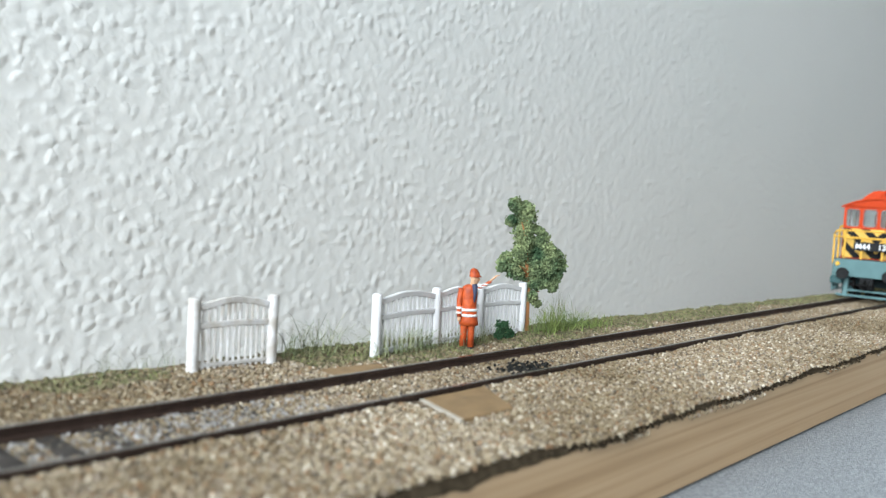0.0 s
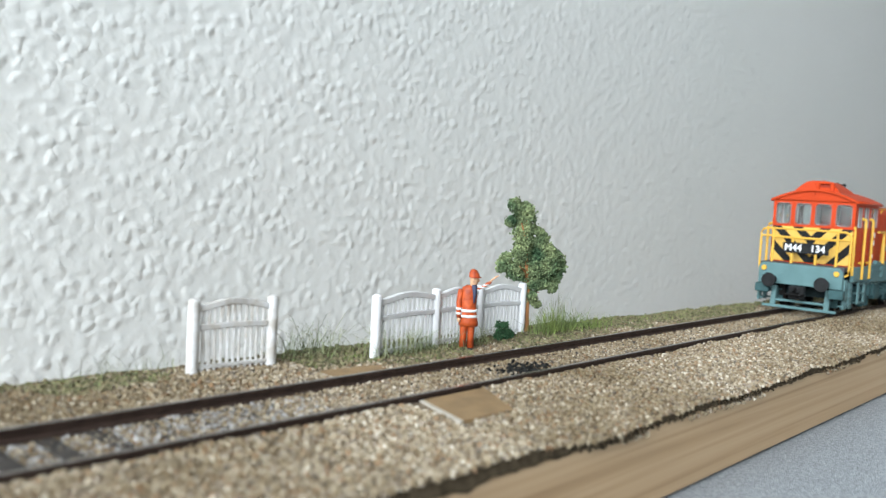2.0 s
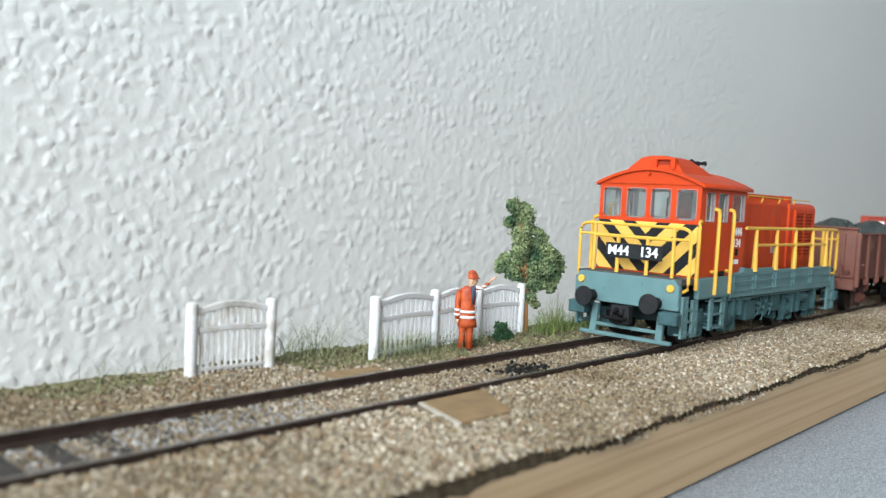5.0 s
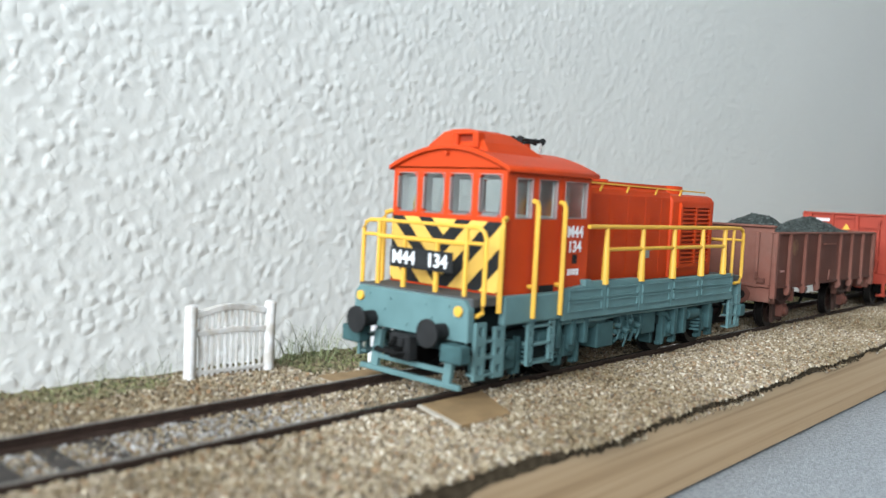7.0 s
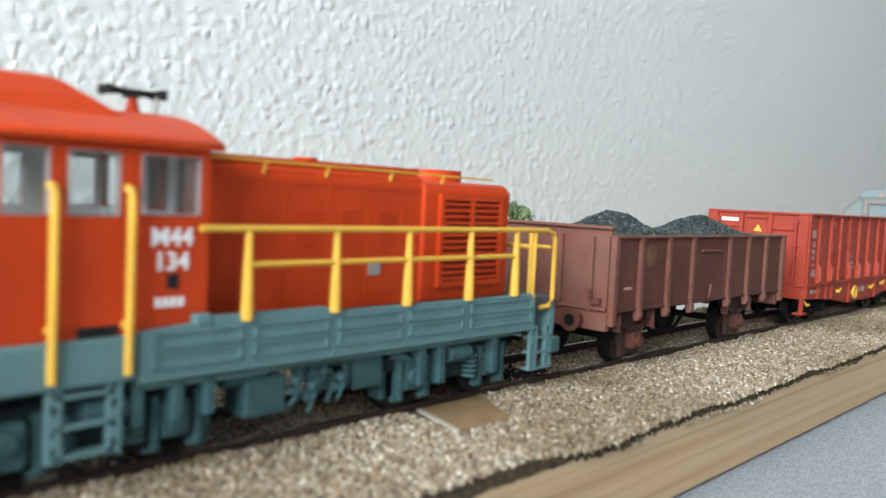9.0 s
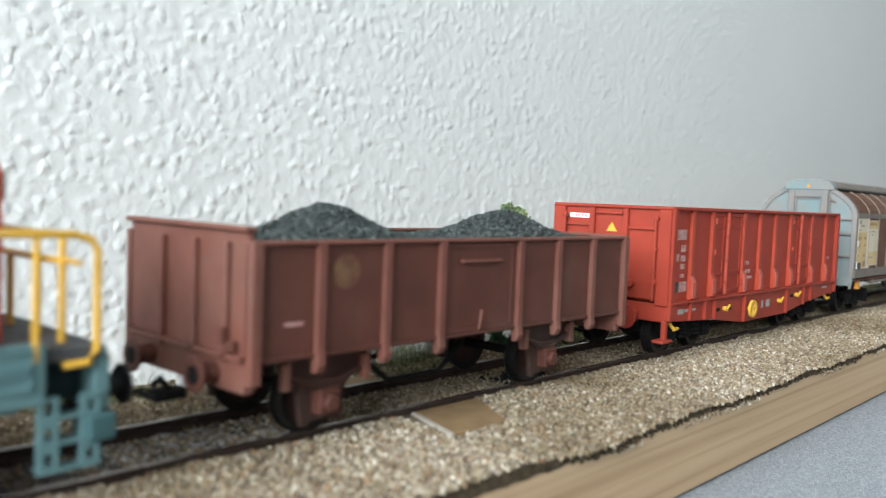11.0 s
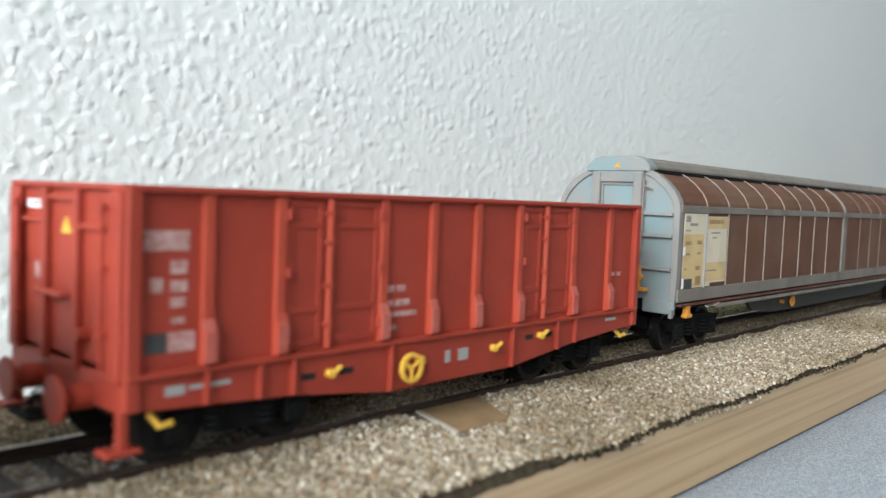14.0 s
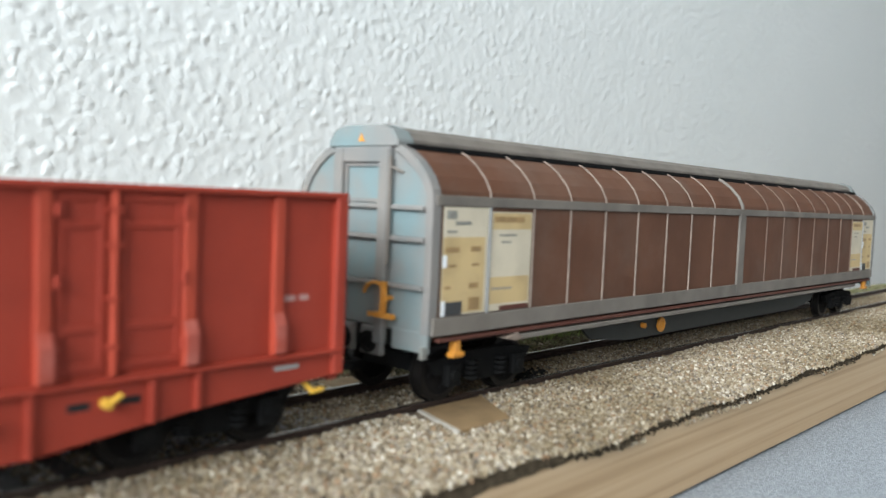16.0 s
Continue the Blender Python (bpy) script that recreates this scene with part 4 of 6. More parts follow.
        for xa, xb in ((108.5, 116), (210.2, 216.2)):
            for z in (3.6, 6.6, 9.4):
                part("tread", Form().box(xa, xb, *sorted((s * 12.8, s * 14.9)), z, z + 0.45), TEAL, ob)
        for xa in (123.8, 130.6):
            part("ladder_side", pierced(xa - 0.85, xa + 0.85, s * 14.7 - 0.3, 3.9, 13.2, 0.6, 4), TEAL, ob)
        for z in (3.6, 7.0, 10.4):
            part("ladder_rung", Form().box(123.8, 130.6, *sorted((s * 13.0, s * 15.0)), z + 0.5, z + 1.0), TEAL, ob)
    # bogies with frames, axle boxes, springs and brake gear
    for cx in (130.0, 191.5):
        bogie = part("bogie", Form().box(cx - 15, cx + 15, -7, 7, 5.5, 9.0), UNDER_SHADE, ob, "blue-grey bogie with its shade painted in")
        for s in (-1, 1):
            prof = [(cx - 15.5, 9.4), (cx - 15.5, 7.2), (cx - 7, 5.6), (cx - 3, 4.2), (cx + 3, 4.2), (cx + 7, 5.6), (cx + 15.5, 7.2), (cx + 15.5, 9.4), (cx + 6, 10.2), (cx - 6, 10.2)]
            part("side_frame", Form().prism(prof, "y", *sorted((s * 10.4, s * 11.8))), UNDER_SHADE, bogie, bevel=0.2)
            for dx in (-9.8, 9.8):
                ax = Form().box(cx + dx - 2.0, cx + dx + 2.0, *sorted((s * 11.4, s * 12.8)), 3.6, 8.2)
                ax.tube([(cx + dx, s * 12.4, 5.9), (cx + dx, s * 13.5, 5.9)], 1.5, 12)
                part("axle_box", ax, TEAL_SHADED, bogie, bevel=0.3)
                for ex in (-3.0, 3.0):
                    part("horn_guide", Form().box(cx + dx + ex - 0.55, cx + dx + ex + 0.55, *sorted((s * 11.2, s * 12.9)), 2.2, 9.2).box(cx + dx + ex - 1.1, cx + dx + ex + 1.1, *sorted((s * 11.2, s * 12.5)), 2.0, 2.9), TEAL_SHADED, bogie, bevel=0.15)
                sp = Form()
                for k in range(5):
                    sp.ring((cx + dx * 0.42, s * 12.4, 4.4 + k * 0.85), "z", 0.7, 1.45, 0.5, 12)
                part("coil_spring", sp, TEAL_SHADED, bogie, smooth=True)
                part("brake_block", Form().box(cx + dx * 1.52 - 0.7, cx + dx * 1.52 + 0.7, *sorted((s * 8, s * 11)), 2.4, 7.4), TEAL_SHADED, bogie, bevel=0.2)
            part("brake_cylinder", Form().tube([(cx - 2.5, s * 12.8, 8.6), (cx + 3.0, s * 12.8, 8.6)], 1.5, 14), TEAL_SHADED, bogie, smooth=True, bevel=0.2)
        for dx in (-9.8, 9.8):
            wheelset(ob, cx + dx, 5.9)
    for s in (-1, 1):
        part("battery_box", Form().box(149.5, 156.0, *sorted((s * 8, s * 13.2)), 4.2, 9.6), TEAL_SHADED, ob, bevel=0.35)
        part("air_tank", Form().tube([(146.4, s * 11.5, 9.9), (153, s * 11.5, 9.9)], 1.5, 14), TEAL_SHADED, ob, smooth=True, bevel=0.2)
        part("filter_box", Form().box(168.5, 174.5, *sorted((s * 9, s * 13.0)), 5.4, 10.4), TEAL_SHADED, ob, bevel=0.35)
        rod = Form()
        for k, (xa, za) in enumerate(((158.5, 9.8), (160.4, 8.6), (162.4, 9.4), (164.2, 8.0))):
            rod.tube([(xa, s * 12.6, za + 1.4), (xa + 0.4, s * 12.9, za - 1.2), (xa - 0.5, s * 12.6, za - 3.6)], 0.38, 6)
            rod.box(xa - 0.8, xa + 0.8, *sorted((s * 11.8, s * 13.1)), za - 0.7, za + 0.5)
        rod.tube([(156.5, s * 12.7, 4.8), (159.5, s * 12.7, 6.2), (167.5, s * 12.7, 7.0)], 0.4, 6)
        rod.tube([(157.5, s * 12.5, 10.6), (168, s * 12.5, 9.8)], 0.45, 6)
        part("brake_rigging", rod, TEAL_SHADED, ob)
        part("pipe_valve", Form().tube([(176.5, s * 12.2, 9.6), (179, s * 13, 9.4), (181, s * 13, 8.0)], 0.6, 6), TEAL_SHADED, ob)
    for s in (-1, 1):
        gear = Form().box(117.2, 121.6, *sorted((s * 10.5, s * 13.4)), 3.4, 8.8).tube([(119.4, s * 13.2, 6.6), (119.4, s * 14.2, 6.6)], 1.3, 12)
        part("sand_box", gear, TEAL_SHADED, ob, bevel=0.3)
        for xa in (133.8, 139.0, 143.4):
            part("hanger", Form().box(xa - 0.7, xa + 0.7, *sorted((s * 12.0, s * 14.4)), 6.2, 11.8), TEAL_SHADED, ob, bevel=0.15)
        part("conduit", Form().tube([(134, s * 13.9, 10.9), (148, s * 13.9, 10.6), (158, s * 13.7, 11.0), (176, s * 13.9, 10.8), (208, s * 13.8, 10.9)], 0.42, 6), TEAL, ob, "pipe run under the sill", smooth=True)
        for xa, za, zl in ((157.4, 8.6, 5.4), (160.2, 7.4, 3.6), (162.0, 9.2, 6.4), (165.6, 8.0, 4.8)):
            part("valve", Form().tube([(xa, s * 12.6, za), (xa + 0.4, s * 14.0, za - 0.3)], 0.7, 8).tube([(xa + 0.3, s * 13.4, 10.6), (xa + 0.9, s * 13.8, za), (xa - 0.5, s * 13.4, zl)], 0.24, 6).box(xa - 0.9, xa + 0.7, *sorted((s * 12.6, s * 13.6)), za - 1.9, za - 0.9), TEAL_SHADED, ob, smooth=True)
        for xa in (182.2, 186.8, 200.6):
            part("hanger", Form().box(xa - 0.8, xa + 0.8, *sorted((s * 12.0, s * 14.2)), 4.4, 10.8), TEAL_SHADED, ob, bevel=0.15)
    # cab
    cab = part("cab", Form().box(116.3, 141.8, -13.4, 13.4, 17.0, 17.6), RED, ob, "orange-red driver's cab")
    front_holes = [(7.9, 13.0, 31.2, 38.6), (0.8, 6.1, 31.2, 38.6), (-6.1, -0.8, 31.2, 38.6), (-13.0, -7.9, 31.2, 38.6)]
    side_holes = [(118.4, 123.2, 31.0, 38.2), (125.2, 131.0, 31.0, 38.2), (133.6, 141.2, 31.2, 38.2)]
    for x in (115.5, 141.7):
        part("end_wall", Form().panel("x", x, -13.4, 13.4, 17.2, 39.8, front_holes, 0.8), RED, cab)
        gable = [(-14.2, 39.5)] + [(y, 39.8 + 3.8 * math.cos(y / 15.0 * math.pi / 2)) for y in [-14 + 2 * i for i in range(15)]] + [(14.2, 39.5)]
        part("gable", Form().prism(gable, "x", x, x + 0.8), RED, cab)
        for h in front_holes:
            fillet = Form()
            for u, v, du, dv in ((h[0], h[2], 1, 1), (h[1], h[2], -1, 1), (h[0], h[3], 1, -1), (h[1], h[3], -1, -1)):
                fillet.prism([(u - du * 0.05, v - dv * 0.05), (u + du * 0.95, v - dv * 0.05), (u + du * 0.28, v + dv * 0.28), (u - du * 0.05, v + dv * 0.95)], "x", x - 0.16, x + 0.75)
            part("corner_fillet", fillet, RED, cab)
            fr = Form().panel("x", x - 0.12, h[0] - 0.15, h[1] + 0.15, h[2] - 0.15, h[3] + 0.15, [(h[0] + 0.14, h[1] - 0.14, h[2] + 0.14, h[3] - 0.14)], 1.0)
            w = part("window", fr, WINDOW_FRAME, cab, "grey window frame", bevel=0.12)
            g = part("pane", Form().box(x + 0.3, x + 0.5, h[0] + 0.1, h[1] - 0.1, h[2] + 0.1, h[3] - 0.1), GLASS, w)
            g.visible_shadow = False
    for s in (-1, 1):
        ys = -14.2 if s < 0 else 13.4
        part("side_wall", Form().panel("y", ys, 115.5, 142.5, 17.0, 39.8, side_holes, 0.8), RED, cab)
        for h in side_holes:
            fr = Form().panel("y", ys - 0.1, h[0] - 0.1, h[1] + 0.1, h[2] - 0.1, h[3] + 0.1, [(h[0] + 0.14, h[1] - 0.14, h[2] + 0.14, h[3] - 0.14)], 1.0)
            w = part("window", fr, WINDOW_FRAME, cab, "grey window frame", bevel=0.12)
            g = part("pane", Form().box(h[0] + 0.1, h[1] - 0.1, ys + 0.3, ys + 0.5, h[2] + 0.1, h[3] - 0.1), GLASS, w)
            g.visible_shadow = False
        door = Form()
        for box in ((124.2, 124.45, 18.6, 39.2), (132.2, 132.45, 18.6, 39.2), (124.2, 132.4, 18.6, 18.85)):
            door.box(box[0], box[1], *sorted((s * 14.15, s * 14.3)), box[2], box[3])
        part("door_seam", door, RED, cab)
        part("door_gap", Form().box(126.4, 131.2, *sorted((s * 13.8, s * 14.26)), 17.2, 18.7), BLACK, cab, "black gap under the cab door")
        part("side_plate", Form().box(137.0, 138.6, *sorted((s * 14.1, s * 14.3)), 22.4, 24.2), BLACK, cab, "small dark plate")
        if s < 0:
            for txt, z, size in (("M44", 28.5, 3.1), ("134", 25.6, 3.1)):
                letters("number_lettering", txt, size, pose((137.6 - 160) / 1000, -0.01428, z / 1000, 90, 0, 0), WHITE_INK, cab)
            mk = Form()
            for k in range(4):
                mk.box(135.6 + k * 1.0, 136.3 + k * 1.0, -14.28, -14.1, 20.2, 21.4)
            part("owner_mark", mk, WHITE_INK, cab, "unreadable white lettering")
    # pale grey lining inside the cab, a desk and a seat back
    for x in (116.35, 141.3):
        part("cab_lining", Form().panel("x", x, -13.3, 13.3, 17.7, 39.6, front_holes, 0.3), LINING, cab, "grey inner lining")
    for y in (-13.3, 13.0):
        part("cab_lining", Form().panel("y", y, 116.7, 141.2, 17.7, 39.6, side_holes, 0.3), LINING, cab, "grey inner lining")
    part("cab_ceiling", Form().box(116.7, 141.2, -13.0, 13.0, 39.3, 39.6), LINING, cab, "grey inner lining")
    part("control_desk", Form().box(117.2, 121.5, -12.0, 12.0, 17.7, 28.0), FRAME_GREY, cab, "grey control desk", bevel=0.4)
    # curved roof with overhang, vent box and horns
    outer = [(y, 39.7 + 4.3 * math.cos(y / 15.6 * math.pi / 2) ** 0.9) for y in [-15.2 + 30.4 * i / 24 for i in range(25)]]
    inner = [(y, z - 0.9) for y, z in reversed(outer)]
    roof = part("cab_roof", Form().prism(outer + inner, "x", 114.7, 144.0), RED, cab, smooth=True, bevel=0.15)
    vent = Form()
    arch = [(-8.6, 42.4), (8.6, 42.4), (6.6, 44.6), (4.2, 46.6), (2.0, 47.1), (-2.0, 47.1), (-4.2, 46.6), (-6.6, 44.6)]
    vent.v += [(116.8 + 0.35 * (z - 42.4), y, z) for y, z in arch] + [(134.8 - 1.55 * (z - 42.4), y, z) for y, z in arch]
    k = len(arch)
    vent.f += [tuple(reversed(range(k))), tuple(range(k, 2 * k))] + [(i, (i + 1) % k, k + (i + 1) % k, k + i) for i in range(k)]
    part("roof_vent", vent, RED, roof, bevel=0.25)
    scoop = Form().panel("x", 116.6, -6.0, 0.4, 43.4, 46.4, [(-4.6, -1.0, 43.9, 45.9)], 2.0)
    part("vent_scoop", scoop, RED, roof, bevel=0.2)
    part("vent_shade_plate", Form().box(117.6, 117.9, -4.6, -1.0, 43.9, 45.9), RECESS_SHADE, roof, "vent backing plate with recess shade in its colour")
    part("roof_stud", Form().tube([(114.6, 0, 42.4), (115.2, 0, 42.4)], 0.4, 8), RED, roof)
    horn = Form()
    for yy in (-1.0, 1.0):
        horn.tube([(137.0, yy, 46.6), (142.0, yy, 46.6)], 0.34, 8)
        for xa, w in ((137.0, -1.5), (142.0, 1.5)):
            horn.tube([(xa, yy, 46.6), (xa + w * 0.5, yy, 46.6), (xa + w, yy, 46.6)], 0.4, 10, 0.78)
    horn.box(138.8, 140.0, -1.5, 1.5, 45.9, 46.8)
    part("horn", horn, BLACK, roof, "black twin roof horn", smooth=True)
    part("horn_base", Form().tube([(139.4, 0, 43.4), (139.4, 0, 44.9), (139.4, 0, 46.2)], 1.1, 10, 0.5), RED, roof)
    part("aerial", Form().tube([(142.0, -1.5, 43), (142.0, -1.5, 46.2)], 0.28, 6), FRAME_GREY, roof, "pale grey stub aerial")
    # striped warning panel under the windscreen
    stripes = part("warning_panel", Form().box(115.2, 115.5, -13.9, 13.9, 17.6, 30.2), BLACK, cab, "black and yellow striped warning panel")
    for s in (-1, 1):
        for k in range(-2, 6):
            c = 1.0 + k * 7.5
            quad = [(0, 17.6 + c - 14), (14, 17.6 + c), (14, 17.6 + c + 3.9), (0, 17.6 + c - 14 + 3.9)]
            poly = clip_box([(u, z) for u, z in quad], 0.0, 13.9, 17.6, 30.2)
            if len(poly) > 2:
                part("stripe", Form().prism([(s * u, z) for u, z in poly], "x", 115.08, 115.2), STRIPE, stripes, "yellow stripe")
    # railing on the front platform, with the lettered board
    for x, way in ((109.2, -1), (213.8, 1)):
        bar = part("end_railing", Form().tube([(x, -11.0, 29.3), (x, 11.0, 29.3)], 0.36, 8), YELLOW, ob, "yellow tubular end railing", smooth=True)
        part("middle_bar", Form().tube([(x, -11.0, 26.3), (x, 11.0, 26.3)], 0.45, 8), YELLOW, bar, smooth=True)
        for s in (-1, 1):
            if way < 0:
                hoop = [(x + 1.2 * way, s * 12.0, 14.0), (x, s * 14.2, 14.1), (x, s * 15.2, 14.8), (x, s * 15.4, 16.2), (x, s * 15.4, 27.6), (x, s * 14.8, 28.7), (x, s * 13.6, 29.2), (x, s * 10.4, 29.3)]
                part("corner_hoop", Form().tube(hoop, 0.42, 8), YELLOW, bar, smooth=True)
            part("railing_post", Form().tube([(x, s * 11.0, 17.0), (x, s * 11.0, 29.3)], 0.45, 8), YELLOW, bar, smooth=True)
            part("railing_post", Form().tube([(x, s * 4.1, 17.0), (x, s * 4.1, 26.2)], 0.5, 8), YELLOW, bar, smooth=True)
            part("side_bar", Form().tube([(x, s * 11.0, 26.5), (x, s * 15.4, 26.5)], 0.34, 8), YELLOW, bar, smooth=True)
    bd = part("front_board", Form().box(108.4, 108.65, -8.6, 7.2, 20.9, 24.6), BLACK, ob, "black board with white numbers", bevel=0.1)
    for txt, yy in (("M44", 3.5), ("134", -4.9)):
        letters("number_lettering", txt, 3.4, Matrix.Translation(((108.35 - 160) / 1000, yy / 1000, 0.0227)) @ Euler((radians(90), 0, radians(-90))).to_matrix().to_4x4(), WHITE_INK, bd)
    # side handrails
    for s in (-1, 1):
        for xa in (123.2, 131.8):
            f = Form().tube([(xa, s * 14.4, 34.2), (xa, s * 15.4, 34.0), (xa, s * 15.6, 33.2), (xa, s * 15.6, 12.9)], 0.5, 8)
            f.tube([(xa, s * 14.3, 18.6), (xa - 0.3, s * 15.6, 18.6)], 0.45, 6)
            part("grab_rail", f, YELLOW, cab, "yellow vertical grab rail", smooth=True)
        f = Form().tube([(115.6, s * 14.4, 31.0), (114.4, s * 14.9, 30.6), (114.0, s * 15.0, 29.6), (114.0, s * 15.0, 14.4)], 0.5, 8)
        part("grab_rail", f, YELLOW, cab, "yellow vertical grab rail", smooth=True)
        top = Form().tube([(140.8, s * 15.3, 29.7), (203.6, s * 15.3, 29.7), (213.4, s * 15.0, 29.6), (215.4, s * 14.8, 29.0), (216.1, s * 14.8, 27.8), (216.1, s * 14.8, 16.8), (215.2, s * 14.8, 15.4), (212.6, s * 14.5, 15.2)], 0.46, 8)
        top.tube([(147.6, s * 15.3, 25.1), (203.6, s * 15.3, 25.1)], 0.42, 8)
        rail = part("side_railing", top, YELLOW, ob, "yellow side railing", smooth=True)
        for xa in (147.7, 162.3, 176.7, 191.2, 203.6):
            part("railing_post", Form().tube([(xa, s * 15.3, 29.6), (xa, s * 15.3, 24.6), (xa, s * 15.35, 18.0)], 0.45, 8, 0.85), YELLOW, rail, smooth=True)
        part("railing_post", Form().tube([(209.4, s * 15.1, 29.4), (209.4, s * 15.0, 16)], 0.40, 8), YELLOW, rail, smooth=True)
        part("hood_rail", Form().tube([(145, s * 9.7, 38.7), (203, s * 9.5, 38.3)], 0.18, 6), YELLOW, ob, "thin yellow hood handrail")
        for xa in (154, 165, 178, 190):
            part("hood_rail_bracket", Form().tube([(xa, s * 9.0, 37.0), (xa, s * 9.6, 38.6)], 0.25, 6), YELLOW, ob)
    # engine hood with seams, louvres and the roof fan
    hood_prof = [(-9.2, 17.2), (9.2, 17.2), (9.2, 36.4), (8.6, 37.6), (7.2, 38.4), (-7.2, 38.4), (-8.6, 37.6), (-9.2, 36.4)]
    hood = part("engine_hood", Form().prism(hood_prof, "x", 142.5, 186.0), RED, ob, "orange-red engine hood", bevel=0.15)
    rear_prof = [(-9.9, 17.2), (9.9, 17.2), (9.9, 36.0), (9.2, 37.0), (8.0, 37.5), (-8.0, 37.5), (-9.2, 37.0), (-9.9, 36.0)]
    rear = part("radiator_hood", Form().prism(rear_prof, "x", 185.2, 208.0), RED, ob, "orange-red radiator hood", bevel=0.5)
    for s in (-1, 1):
        for xa in (150.2, 158.0, 165.8, 173.6, 181.0):
            part("seam", Form().box(xa - 0.1, xa + 0.1, *sorted((s * 9.15, s * 9.28)), 18.4, 36.4), RED, hood)
        part("seam", Form().box(143, 185, *sorted((s * 9.15, s * 9.3)), 35.6, 35.85), RED, hood)
        for xa in (152.2, 160.0, 167.8, 175.6):
            f = Form()
            for k in range(7):
                f.box(xa, xa + 3.6, *sorted((s * 9.15, s * 9.34)), 27.0 + k * 0.8, 27.35 + k * 0.8)
            part("door_vent", f, RED, hood)
        part("works_plate", Form().box(174.0, 176.4, *sorted((s * 9.15, s * 9.35)), 22.2, 24.0), FRAME_GREY, hood, "small pale grey works plate")
        yo = sorted((s * 9.85, s * 10.6))
        part("louvre_frame", Form().panel("y", yo[0], 188.6, 205.4, 19.6, 35.4, [(189.6, 196.6, 20.6, 34.4), (197.4, 204.4, 20.6, 34.4)], yo[1] - yo[0]), RED, rear)
        part("louvre_back", Form().box(189.2, 204.8, *sorted((s * 9.85, s * 9.96)), 20.2, 34.8), RECESS_SHADE, rear, "red louvre backing with recess shade in its colour")
        for xa in (189.6, 197.4):
            for k in range(13):
                z = 20.8 + k * 1.06
                part("slat", Form().prism([(sorted((s * 9.9, s * 10.55))[0], z), (sorted((s * 9.9, s * 10.55))[1], z + 0.08), (sorted((s * 9.9, s * 10.55))[1], z + 0.5), (sorted((s * 9.9, s * 10.55))[0], z + 0.42)], "x", xa, xa + 7.0), RED, rear)
    part("fan_ring", Form().ring((196.5, 0, 38.5), "z", 5.0, 5.8, 2.2, 28), RED, rear, smooth=True)
    part("fan_grille", Form().box(191.2, 201.8, -0.2, 0.2, 39, 39.3).box(196.3, 196.7, -5.2, 5.2, 39, 39.3).ring((196.5, 0, 39.1), "z", 2.4, 2.8, 0.3), RED, rear)
    part("end_lamp", Form().box(207.9, 208.4, -1.8, 1.8, 33.0, 35.6).box(207.9, 208.3, -9.6, -8.6, 33, 36.2), FRAME_GREY, rear, "pale glazed end lamp")
    rib = Form()
    for k in range(9):
        rib.box(145 + k * 4.6, 145.5 + k * 4.6, -7.4, 7.4, 38.3, 39.0)
    rib.box(144, 186, -7.6, -7.2, 38.4, 39.3).box(144, 186, 7.2, 7.6, 38.4, 39.3)
    part("hood_roof_grid", rib, RED, hood)
    part("exhaust", Form().tube([(168, 0, 38.2), (168, 0, 40.0)], 2.0, 14), RED, hood, smooth=True)
    return ob


